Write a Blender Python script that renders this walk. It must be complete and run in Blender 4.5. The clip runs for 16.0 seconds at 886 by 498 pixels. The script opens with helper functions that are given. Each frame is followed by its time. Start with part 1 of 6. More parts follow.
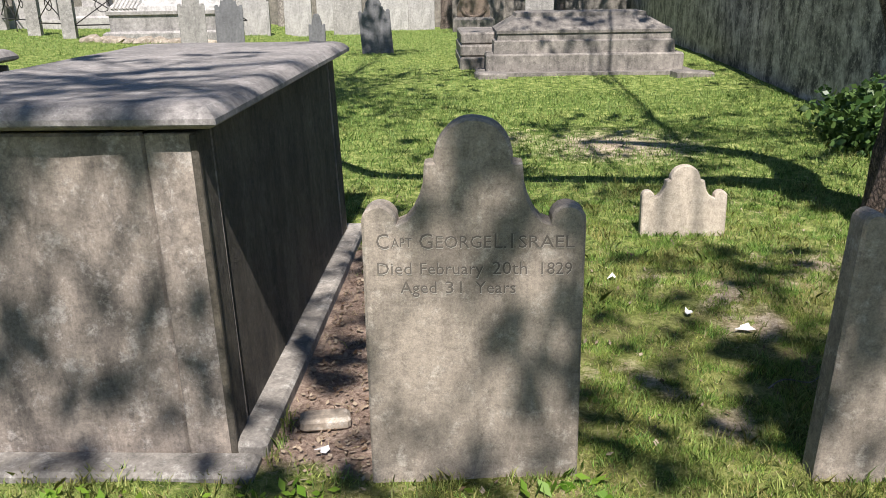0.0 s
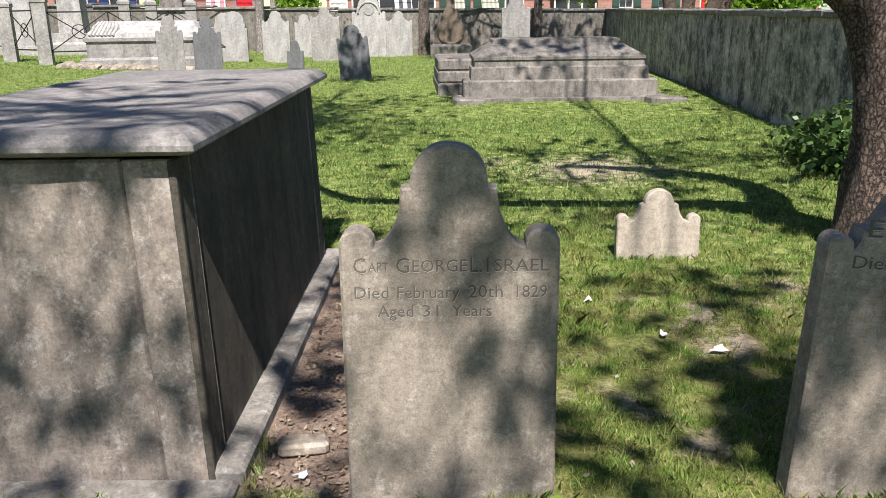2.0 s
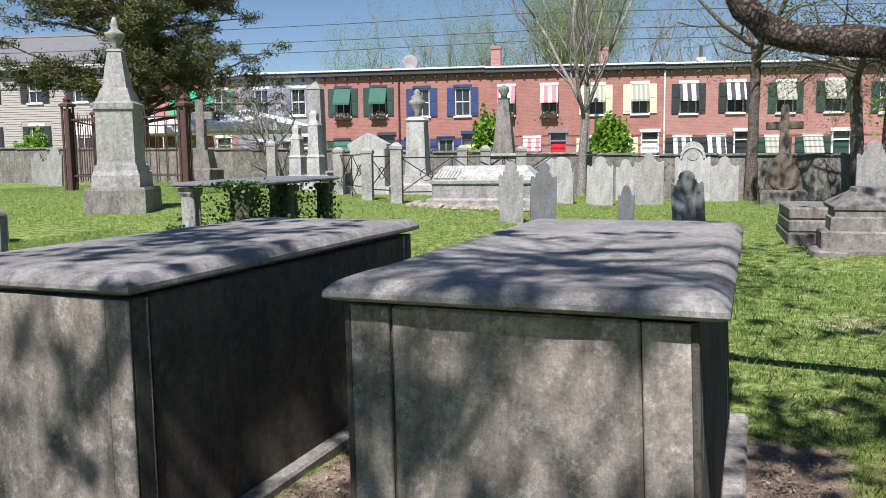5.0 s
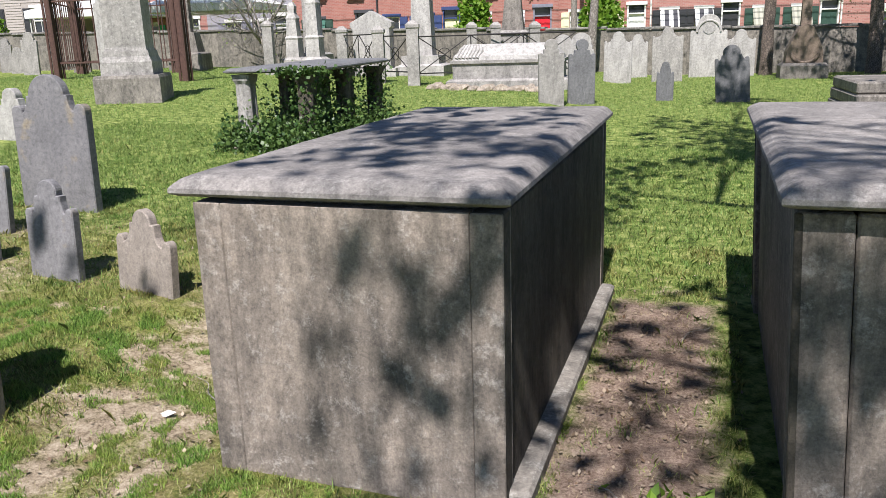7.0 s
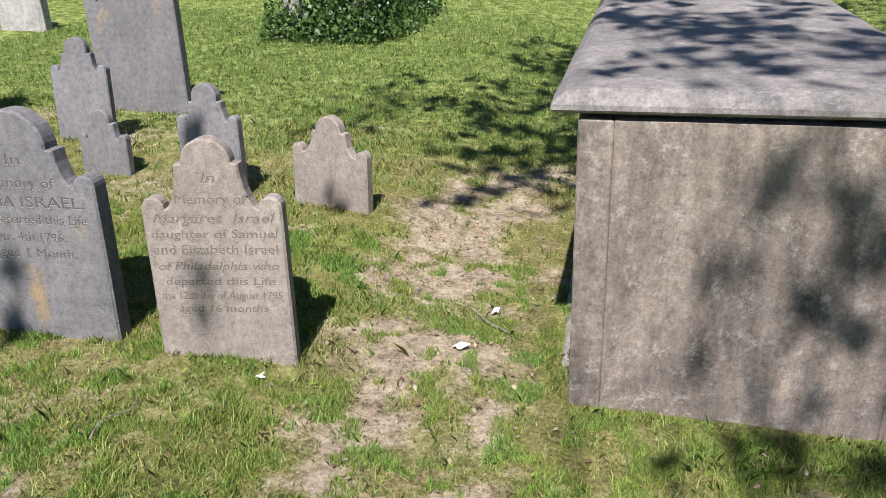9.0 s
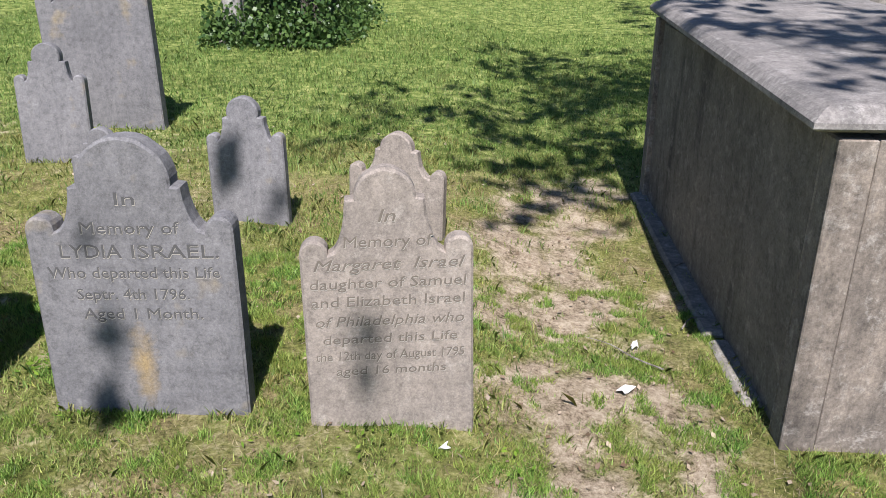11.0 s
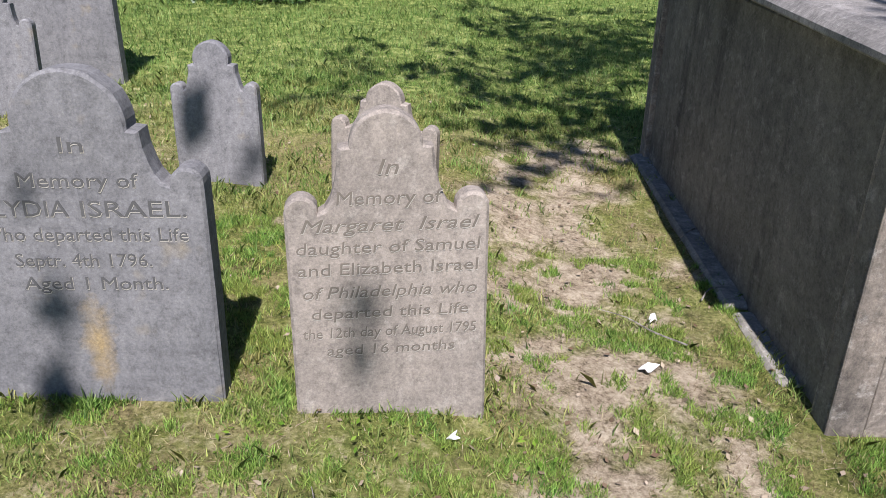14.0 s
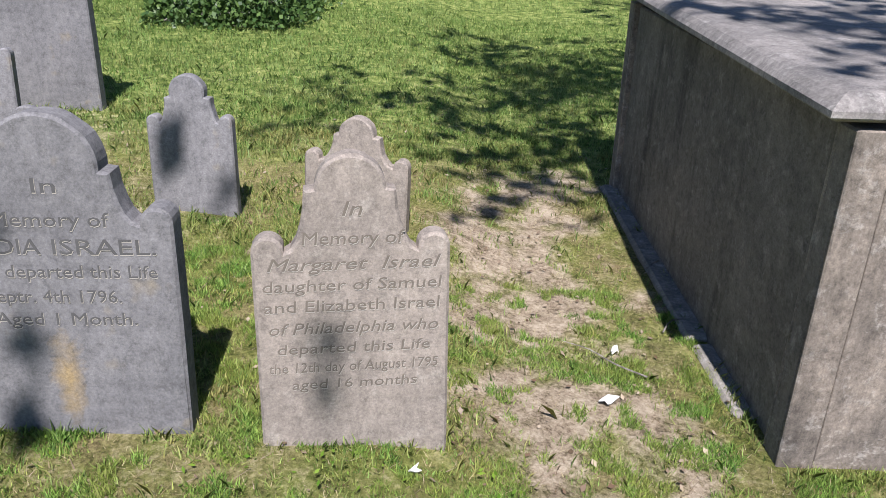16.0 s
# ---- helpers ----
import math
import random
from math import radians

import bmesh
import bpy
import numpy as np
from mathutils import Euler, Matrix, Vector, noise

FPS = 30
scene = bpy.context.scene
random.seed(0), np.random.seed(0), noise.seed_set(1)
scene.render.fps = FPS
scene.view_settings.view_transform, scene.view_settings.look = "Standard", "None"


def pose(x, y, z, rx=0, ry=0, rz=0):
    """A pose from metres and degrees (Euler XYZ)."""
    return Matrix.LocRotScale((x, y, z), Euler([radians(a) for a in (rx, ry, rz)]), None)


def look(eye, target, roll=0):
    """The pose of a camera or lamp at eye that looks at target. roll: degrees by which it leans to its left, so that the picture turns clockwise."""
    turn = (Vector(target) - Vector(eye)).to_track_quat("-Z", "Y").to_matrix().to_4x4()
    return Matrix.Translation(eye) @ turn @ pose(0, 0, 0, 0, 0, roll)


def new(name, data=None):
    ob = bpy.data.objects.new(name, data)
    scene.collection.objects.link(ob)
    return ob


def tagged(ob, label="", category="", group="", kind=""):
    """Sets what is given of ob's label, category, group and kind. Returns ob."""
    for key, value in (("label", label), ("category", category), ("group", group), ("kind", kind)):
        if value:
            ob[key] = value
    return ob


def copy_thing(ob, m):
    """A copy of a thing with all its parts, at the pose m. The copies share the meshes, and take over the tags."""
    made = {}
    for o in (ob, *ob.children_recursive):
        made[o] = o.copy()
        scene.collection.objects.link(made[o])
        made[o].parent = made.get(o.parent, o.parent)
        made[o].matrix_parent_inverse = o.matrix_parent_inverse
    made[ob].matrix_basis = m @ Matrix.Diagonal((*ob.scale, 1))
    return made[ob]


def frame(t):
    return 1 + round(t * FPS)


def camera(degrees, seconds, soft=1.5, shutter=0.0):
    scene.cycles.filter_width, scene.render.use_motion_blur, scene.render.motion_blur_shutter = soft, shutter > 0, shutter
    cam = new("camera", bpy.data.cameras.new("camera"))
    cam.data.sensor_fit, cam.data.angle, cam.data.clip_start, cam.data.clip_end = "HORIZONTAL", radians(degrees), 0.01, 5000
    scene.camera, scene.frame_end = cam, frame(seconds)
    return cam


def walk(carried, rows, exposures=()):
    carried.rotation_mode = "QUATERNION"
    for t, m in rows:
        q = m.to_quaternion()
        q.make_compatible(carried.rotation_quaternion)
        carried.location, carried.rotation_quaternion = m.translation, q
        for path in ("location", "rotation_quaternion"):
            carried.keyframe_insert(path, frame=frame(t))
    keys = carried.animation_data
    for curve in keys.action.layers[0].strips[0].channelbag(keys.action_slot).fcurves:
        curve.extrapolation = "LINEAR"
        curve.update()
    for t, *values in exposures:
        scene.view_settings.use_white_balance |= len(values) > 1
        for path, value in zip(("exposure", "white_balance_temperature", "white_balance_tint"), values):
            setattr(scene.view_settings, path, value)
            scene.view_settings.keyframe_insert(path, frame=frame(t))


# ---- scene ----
cam = camera(58.1, 16.0, 0.75)
PATH = [
    (0, (0.005, -0.016, 1.239), (-0.068, 1.882, 0.615), -0.9),
    (0.5, (0.016, -0.035, 1.237), (-0.046, 1.869, 0.628), -0.8),
    (1, (0.001, 0.002, 1.241), (-0.037, 1.911, 0.644), -0.6),
    (1.5, (0.024, -0.04, 1.241), (-0.01, 1.874, 0.663), -1.0),
    (2, (0.013, -0.04, 1.245), (-0.008, 1.878, 0.679), -0.8),
    (2.5, (0.007, -0.056, 1.234), (-0.013, 1.867, 0.684), -0.9),
    (3, (-0.001, -0.047, 1.242), (-0.02, 1.877, 0.698), -0.8),
    (3.5, (-0.018, -0.059, 1.248), (-0.04, 1.869, 0.716), -0.9),
    (4, (-0.087, -0.092, 1.289), (-0.195, 1.86, 0.867), -1.4),
    (4.5, (-0.286, -0.104, 1.313), (-0.681, 1.841, 1.067), -1.0),
    (5, (-0.585, -0.012, 1.299), (-1.306, 1.84, 1.079), -0.7),
    (5.2, (-0.725, -0.015, 1.292), (-1.532, 1.801, 1.068), -0.9),
    (7.3, (-2.041, -0.16, 1.365), (-2.561, 1.694, 0.827), -1.7),
    (7.5, (-2.147, -0.187, 1.386), (-2.582, 1.688, 0.843), -2.3),
    (8, (-2.474, -0.121, 1.373), (-2.893, 1.743, 0.78), -2.2),
    (8.5, (-2.874, -0.13, 1.39), (-3.324, 1.688, 0.687), -1.4),
    (9, (-3.209, -0.196, 1.414), (-3.666, 1.583, 0.622), -2.0),
    (9.5, (-3.545, -0.148, 1.407), (-4.027, 1.626, 0.617), -1.7),
    (10, (-3.784, -0.059, 1.409), (-4.218, 1.723, 0.612), -1.5),
    (10.2, (-3.905, -0.056, 1.409), (-4.226, 1.749, 0.609), -1.4),
    (12.3, (-4.278, 0.179, 1.304), (-4.341, 2.02, 0.523), 0.3),
    (12.5, (-4.286, 0.196, 1.287), (-4.343, 2.038, 0.509), 0.4),
    (13, (-4.283, 0.245, 1.253), (-4.341, 2.072, 0.441), 0.2),
    (13.5, (-4.296, 0.258, 1.234), (-4.357, 2.07, 0.388), 0.5),
    (14, (-4.29, 0.269, 1.246), (-4.34, 2.077, 0.39), 0.9),
    (14.5, (-4.277, 0.255, 1.258), (-4.315, 2.063, 0.405), 1.4),
    (15, (-4.271, 0.242, 1.279), (-4.294, 2.053, 0.431), 2.1),
    (15.5, (-4.252, 0.236, 1.305), (-4.278, 2.053, 0.469), 1.8),
    (16, (-4.245, 0.23, 1.313), (-4.252, 2.058, 0.503), 1.8),
]
walk(cam, [(t, look(eye, target, roll)) for t, eye, target, roll in PATH], [(0.0, 0.82, 6350, 14), (3.6, 0.82, 6250, 14), (4.6, 0.72, 5980, 13), (5.2, 0.70, 5980, 13), (8.0, 0.74, 6250, 16), (10.0, 0.73, 6150, 16), (12.5, 0.73, 6000, 17), (16.0, 0.73, 6000, 17)])

# ---- world and sun ----
SUN_TO = Vector((0.036, -0.59, 0.81)).normalized()
ELEV = math.asin(SUN_TO.z)
world = bpy.data.worlds.new("sky")
scene.world = world
world.use_nodes = True
wn, wl = world.node_tree.nodes, world.node_tree.links
sky = wn.new("ShaderNodeTexSky")
sky.sky_type, sky.sun_disc = "NISHITA", False
sky.sun_elevation, sky.sun_rotation = ELEV, math.atan2(SUN_TO.x, SUN_TO.y)
sky.air_density, sky.dust_density, sky.ozone_density = 1.0, 0.0, 3.0
wl.new(sky.outputs[0], wn["Background"].inputs[0])
wn["Background"].inputs[1].default_value = 0.055
sun = new("sun", bpy.data.lights.new("sun", "SUN"))
sun.data.energy, sun.data.angle, sun.data.color = 5.0, radians(0.55), (1.0, 0.95, 0.87)
sun.matrix_world = look(SUN_TO * 30, (0, 0, 0))

# ---- materials ----
def nodes_of(name):
    m = bpy.data.materials.new(name)
    m.use_nodes = True
    n = m.node_tree.nodes
    return m, n, m.node_tree.links, n["Principled BSDF"]


def ramp(n, l, src, stops):
    r = n.new("ShaderNodeValToRGB")
    while len(r.color_ramp.elements) < len(stops):
        r.color_ramp.elements.new(0.5)
    for e, (p, c) in zip(r.color_ramp.elements, stops):
        e.position, e.color = p, (*c, 1) if len(c) == 3 else c
    l.new(src, r.inputs[0])
    return r.outputs[0]


def tex(n, l, scale, detail=6.0, rough=0.6, stretch=(1, 1, 1), kind="NOISE", coords="Object"):
    tc, mp = n.new("ShaderNodeTexCoord"), n.new("ShaderNodeMapping")
    mp.inputs["Scale"].default_value = stretch
    l.new(tc.outputs[coords], mp.inputs[0])
    if kind == "NOISE":
        t = n.new("ShaderNodeTexNoise")
        t.inputs["Detail"].default_value, t.inputs["Roughness"].default_value = detail, rough
    else:
        t = n.new("ShaderNodeTexVoronoi")
    t.inputs["Scale"].default_value = scale
    l.new(mp.outputs[0], t.inputs["Vector"])
    return t.outputs[0]


def mix(n, l, fac, a, b, mode="MIX"):
    m = n.new("ShaderNodeMix")
    m.data_type, m.blend_type = "RGBA", mode
    for sock, v in ((m.inputs[0], fac), (m.inputs[6], a), (m.inputs[7], b)):
        if isinstance(v, (int, float)):
            sock.default_value = v
        elif isinstance(v, tuple):
            sock.default_value = (*v, 1)
        else:
            l.new(v, sock)
    return m.outputs[2]


def bump(n, l, p, height, strength, dist=0.01):
    b = n.new("ShaderNodeBump")
    b.inputs["Strength"].default_value, b.inputs["Distance"].default_value = strength, dist
    l.new(height, b.inputs["Height"])
    l.new(b.outputs[0], p.inputs["Normal"])


def half(n, l, src):
    m = n.new("ShaderNodeMath")
    m.operation, m.inputs[1].default_value = "MULTIPLY", 0.4
    l.new(src, m.inputs[0])
    return m.outputs[0]


BW = lambda a, b: [(a, (0, 0, 0)), (b, (1, 1, 1))]


def stone(name, light, dark, stain, grain=90, streak=0.6, lichen=0.25, lichen_col=(0.55, 0.54, 0.5), rough=0.9, relief=0.5, blotch=2.5, spot=None, run=(4.5, 0.33, 0.46, 0.66), mark=None, coarse=0.006):
    """Weathered stone: mottling, rain streaks, lichen and fine grain."""
    m, n, l, p = nodes_of(name)
    oi = n.new("ShaderNodeObjectInfo")
    big = tex(n, l, blotch, 5, 0.6)
    col = mix(n, l, ramp(n, l, big, BW(0.35, 0.68)), dark, light)
    st = ramp(n, l, tex(n, l, run[0], 9, 0.78, (1.5, 1.5, run[1])), BW(run[2], run[3]))
    ms = n.new("ShaderNodeMath")
    ms.operation, ms.inputs[1].default_value = "MULTIPLY", streak
    l.new(st, ms.inputs[0])
    col = mix(n, l, ms.outputs[0], col, stain)
    li = ramp(n, l, tex(n, l, 14, 9, 0.82), BW(0.53, 0.62))
    ml = n.new("ShaderNodeMath")
    ml.operation, ml.inputs[1].default_value = "MULTIPLY", lichen
    l.new(li, ml.inputs[0])
    col = mix(n, l, ml.outputs[0], col, lichen_col)
    if spot:
        sp = ramp(n, l, tex(n, l, 3.2, 4, 0.6), BW(0.57, 0.72))
        col = mix(n, l, sp, col, spot)
    if mark:
        # one rusty run of its own shape down the face: middle and half sizes
        cx, cz, rx, rz, tint = mark
        tc, mp, ln = n.new("ShaderNodeTexCoord"), n.new("ShaderNodeMapping"), n.new("ShaderNodeVectorMath")
        mp.inputs["Location"].default_value, mp.inputs["Scale"].default_value = (-cx / rx, 0, -cz / rz), (1 / rx, 0, 1 / rz)
        l.new(tc.outputs["Object"], mp.inputs[0])
        ln.operation = "LENGTH"
        l.new(mp.outputs[0], ln.inputs[0])
        ad = n.new("ShaderNodeMath")
        ad.operation, ad.inputs[1].default_value = "MULTIPLY_ADD", 2.4
        l.new(tex(n, l, 16, 6, 0.7), ad.inputs[0])
        l.new(ln.outputs["Value"], ad.inputs[2])
        col = mix(n, l, ramp(n, l, half(n, l, ad.outputs[0]), [(0.5, (0.75, 0.75, 0.75)), (0.9, (0, 0, 0))]), col, tint)
    fine = tex(n, l, grain, 5, 0.8)
    pits = tex(n, l, grain * 0.22, 8, 0.82)
    col = mix(n, l, 0.4, col, ramp(n, l, fine, [(0.33, (0.16, 0.16, 0.16)), (0.67, (0.84, 0.84, 0.84))]), "OVERLAY")
    col = mix(n, l, 0.75, col, ramp(n, l, pits, [(0.34, (0.22, 0.22, 0.22)), (0.48, (0.5, 0.5, 0.5)), (0.68, (0.76, 0.76, 0.76))]), "OVERLAY")
    tone = n.new("ShaderNodeMapRange")
    tone.inputs["To Min"].default_value, tone.inputs["To Max"].default_value = 0.9, 1.08
    l.new(oi.outputs["Random"], tone.inputs[0])
    col = mix(n, l, 1.0, col, tone.outputs[0], "MULTIPLY")
    l.new(col, p.inputs["Base Color"])
    p.inputs["Roughness"].default_value = rough
    hgt = mix(n, l, 0.5, pits, tex(n, l, 22, 6, 0.7))
    bump(n, l, p, hgt, relief, coarse)
    return m


def plain(name, col, rough=0.6, metal=0.0, vary=0.15, scale=6, relief=0.15):
    m, n, l, p = nodes_of(name)
    t = tex(n, l, scale, 6, 0.65)
    lo = tuple(c * (1 - vary) for c in col)
    hi = tuple(min(1, c * (1 + vary)) for c in col)
    l.new(ramp(n, l, t, [(0.3, lo), (0.7, hi)]), p.inputs["Base Color"])
    p.inputs["Roughness"].default_value, p.inputs["Metallic"].default_value = rough, metal
    bump(n, l, p, tex(n, l, scale * 12, 3, 0.6), relief, 0.004)
    return m


def leafy(name, lo, hi, trans=0.35, rough=0.5, patch=None):
    m, n, l, p = nodes_of(name)
    g = n.new("ShaderNodeNewGeometry")
    col = ramp(n, l, g.outputs["Random Per Island"], [(0.0, lo), (1.0, hi)])
    if patch:
        col = mix(n, l, ramp(n, l, tex(n, l, 3.6, 8, 0.8), BW(0.43, 0.58)), col, ramp(n, l, g.outputs["Random Per Island"], [(0.0, patch[0]), (1.0, patch[1])]))
    l.new(col, p.inputs["Base Color"])
    p.inputs["Roughness"].default_value = rough
    p.inputs["Specular IOR Level"].default_value = 0.3
    tr = n.new("ShaderNodeBsdfTranslucent")
    l.new(col, tr.inputs[0])
    ms = n.new("ShaderNodeMixShader")
    ms.inputs[0].default_value = trans
    l.new(p.outputs[0], ms.inputs[1])
    l.new(tr.outputs[0], ms.inputs[2])
    l.new(ms.outputs[0], n["Material Output"].inputs[0])
    return m


def bark_mat(name, lo, hi, scale=9, relief=1.0):
    m, n, l, p = nodes_of(name)
    tc = n.new("ShaderNodeTexCoord")
    mp = n.new("ShaderNodeMapping")
    mp.inputs["Scale"].default_value = (1, 1, 0.6)
    l.new(tc.outputs["Object"], mp.inputs[0])
    t = tex(n, l, scale, 8, 0.75)
    vo = n.new("ShaderNodeTexVoronoi")
    vo.feature = "DISTANCE_TO_EDGE"
    vo.inputs["Scale"].default_value = scale * 2.7
    l.new(mix(n, l, 0.1, mp.outputs[0], t), vo.inputs["Vector"])
    v = ramp(n, l, vo.outputs["Distance"], BW(0.02, 0.22))
    h = mix(n, l, 0.42, t, v)
    l.new(ramp(n, l, h, [(0.25, lo), (0.75, hi)]), p.inputs["Base Color"])
    p.inputs["Roughness"].default_value = 0.95
    bump(n, l, p, h, relief, 0.03)
    return m


def ground_mat():
    m, n, l, p = nodes_of("lawn_soil")
    at = n.new("ShaderNodeAttribute")
    at.attribute_name = "bare"
    fine, mid, big = tex(n, l, 75, 8, 0.8), tex(n, l, 11, 10, 0.82), tex(n, l, 3.2, 8, 0.75)
    grass = ramp(n, l, mix(n, l, 0.5, mid, fine), [(0.40, (0.04, 0.05, 0.013)), (0.5, (0.175, 0.19, 0.05)), (0.60, (0.37, 0.37, 0.13))])
    dry = ramp(n, l, fine, [(0.38, (0.11, 0.08, 0.04)), (0.6, (0.46, 0.36, 0.20))])
    lush = ramp(n, l, mid, [(0.39, (0.022, 0.042, 0.01)), (0.5, (0.16, 0.215, 0.05)), (0.61, (0.38, 0.40, 0.14))])
    ad = n.new("ShaderNodeAttribute")
    ad.attribute_name = "dry"
    grass = mix(n, l, ramp(n, l, big, BW(0.45, 0.7)), grass, dry)
    grass = mix(n, l, ramp(n, l, ad.outputs["Fac"], BW(0.1, 0.75)), lush, grass)
    soil = ramp(n, l, mix(n, l, 0.45, mid, fine), [(0.40, (0.08, 0.058, 0.038)), (0.48, (0.35, 0.278, 0.196)), (0.58, (0.60, 0.505, 0.38))])
    am = n.new("ShaderNodeAttribute")
    am.attribute_name = "mulch"
    brown = ramp(n, l, mix(n, l, 0.6, mid, fine), [(0.38, (0.09, 0.06, 0.045)), (0.5, (0.29, 0.21, 0.165)), (0.62, (0.52, 0.42, 0.34))])
    soil = mix(n, l, am.outputs["Fac"], soil, brown)
    add = n.new("ShaderNodeMath")
    add.operation = "ADD"
    l.new(at.outputs["Fac"], add.inputs[0])
    sub = n.new("ShaderNodeMath")
    sub.operation, sub.inputs[1].default_value = "MULTIPLY_ADD", 1.8
    sub.inputs[2].default_value = -0.9
    l.new(mid, sub.inputs[0])
    l.new(sub.outputs[0], add.inputs[1])
    col = mix(n, l, ramp(n, l, add.outputs[0], BW(0.28, 0.72)), grass, soil)
    l.new(col, p.inputs["Base Color"])
    p.inputs["Roughness"].default_value = 1.0
    p.inputs["Specular IOR Level"].default_value = 0.1
    bump(n, l, p, mix(n, l, 0.6, fine, mid), 0.9, 0.03)
    return m


def brick_mat(name, a, b, mortar=(0.42, 0.35, 0.31)):
    m, n, l, p = nodes_of(name)
    tc = n.new("ShaderNodeTexCoord")
    mp = n.new("ShaderNodeMapping")
    mp.inputs["Rotation"].default_value = (radians(90), 0, 0)
    l.new(tc.outputs["Object"], mp.inputs[0])
    br = n.new("ShaderNodeTexBrick")
    br.inputs["Scale"].default_value = 1.0
    br.inputs["Brick Width"].default_value, br.inputs["Row Height"].default_value, br.inputs["Mortar Size"].default_value = 0.21, 0.075, 0.008
    br.inputs["Color1"].default_value, br.inputs["Color2"].default_value, br.inputs["Mortar"].default_value = (*a, 1), (*b, 1), (*mortar, 1)
    l.new(mp.outputs[0], br.inputs[0])
    col = mix(n, l, 0.35, br.outputs[0], ramp(n, l, tex(n, l, 1.4, 6, 0.7), [(0.3, (0.3, 0.3, 0.3)), (0.7, (0.72, 0.72, 0.72))]), "OVERLAY")
    l.new(col, p.inputs["Base Color"])
    p.inputs["Roughness"].default_value = 0.9
    bump(n, l, p, br.outputs[1], -0.3, 0.01)
    return m


def stripes(name, a, b, width):
    m, n, l, p = nodes_of(name)
    tc = n.new("ShaderNodeTexCoord")
    sp = n.new("ShaderNodeSeparateXYZ")
    l.new(tc.outputs["Object"], sp.inputs[0])
    k = n.new("ShaderNodeMath")
    k.operation, k.inputs[1].default_value = "PINGPONG", width
    l.new(sp.outputs[0], k.inputs[0])
    g = n.new("ShaderNodeMath")
    g.operation, g.inputs[1].default_value = "GREATER_THAN", width / 2
    l.new(k.outputs[0], g.inputs[0])
    l.new(mix(n, l, g.outputs[0], a, b), p.inputs["Base Color"])
    p.inputs["Roughness"].default_value = 0.8
    return m


M_TOMB = stone("tomb_sandstone", (0.345, 0.287, 0.236), (0.185, 0.157, 0.133), (0.066, 0.058, 0.052), 110, 0.75, 0.45, (0.48, 0.445, 0.405), blotch=3.2, run=(4.0, 0.42, 0.42, 0.64))
# soot on the side faces, with their lack of sun darkened into the colour
M_SOOTSHADE = stone("soot_stained_sandstone", (0.125, 0.106, 0.078), (0.07, 0.06, 0.046), (0.024, 0.021, 0.018), 110, 0.85, 0.35, (0.15, 0.135, 0.11), relief=1.0, coarse=0.016, run=(5.0, 0.38, 0.42, 0.66))
# rain streaks over a base darkened for the shade on the west sides
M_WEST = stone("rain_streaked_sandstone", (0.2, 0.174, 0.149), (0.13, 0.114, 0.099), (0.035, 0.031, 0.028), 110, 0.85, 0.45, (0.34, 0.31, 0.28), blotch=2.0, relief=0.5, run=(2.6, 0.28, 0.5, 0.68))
M_SLAB = stone("slab_sandstone", (0.275, 0.252, 0.236), (0.16, 0.149, 0.142), (0.11, 0.103, 0.10), 120, 0.3, 0.3, (0.5, 0.48, 0.45))
M_SLATE = stone("blue_slate", (0.215, 0.208, 0.212), (0.148, 0.144, 0.149), (0.105, 0.105, 0.11), 140, 0.4, 0.25, (0.31, 0.30, 0.29), spot=(0.30, 0.235, 0.13))
M_LYDIA = stone("blue_slate_with_rust_run", (0.215, 0.208, 0.212), (0.148, 0.144, 0.149), (0.105, 0.105, 0.11), 140, 0.4, 0.25, (0.31, 0.30, 0.29), spot=(0.30, 0.235, 0.13), mark=(-0.005, 0.17, 0.04, 0.13, (0.36, 0.25, 0.10)))
M_BROWN = stone("brown_sandstone", (0.35, 0.30, 0.255), (0.24, 0.207, 0.18), (0.17, 0.15, 0.13), 150, 0.35, 0.4, (0.46, 0.42, 0.37))
M_CAPT = stone("granular_sandstone", (0.325, 0.277, 0.224), (0.20, 0.169, 0.136), (0.085, 0.074, 0.063), 170, 0.5, 0.5, (0.46, 0.42, 0.36), relief=0.8)
M_CREAM = stone("cream_marble", (0.46, 0.40, 0.315), (0.385, 0.33, 0.265), (0.28, 0.24, 0.195), 120, 0.3, 0.15)
M_MARBLE = stone("white_marble", (0.44, 0.42, 0.40), (0.32, 0.305, 0.288), (0.16, 0.154, 0.146), 80, 0.7, 0.3, (0.4, 0.39, 0.37))
M_GREY = stone("grey_marble", (0.335, 0.315, 0.295), (0.235, 0.222, 0.208), (0.12, 0.114, 0.107), 80, 0.7, 0.35)
M_RUST = stone("rusty_brownstone", (0.22, 0.165, 0.125), (0.14, 0.105, 0.08), (0.06, 0.05, 0.04), 80, 0.6, 0.3, (0.3, 0.26, 0.21))
M_GRANITE = stone("worn_granite", (0.26, 0.234, 0.205), (0.15, 0.136, 0.12), (0.06, 0.055, 0.05), 70, 0.85, 0.4, (0.36, 0.33, 0.29))
M_DARKST = stone("dark_slate", (0.16, 0.16, 0.165), (0.11, 0.11, 0.115), (0.07, 0.07, 0.07), 120, 0.4, 0.3, (0.3, 0.3, 0.3))
M_WALL = stone("wall_stucco", (0.50, 0.455, 0.41), (0.17, 0.155, 0.14), (0.035, 0.033, 0.032), 40, 0.92, 0.8, (0.55, 0.5, 0.43), blotch=2.2, relief=1.0, spot=(0.36, 0.325, 0.295), run=(2.8, 0.8, 0.46, 0.58))
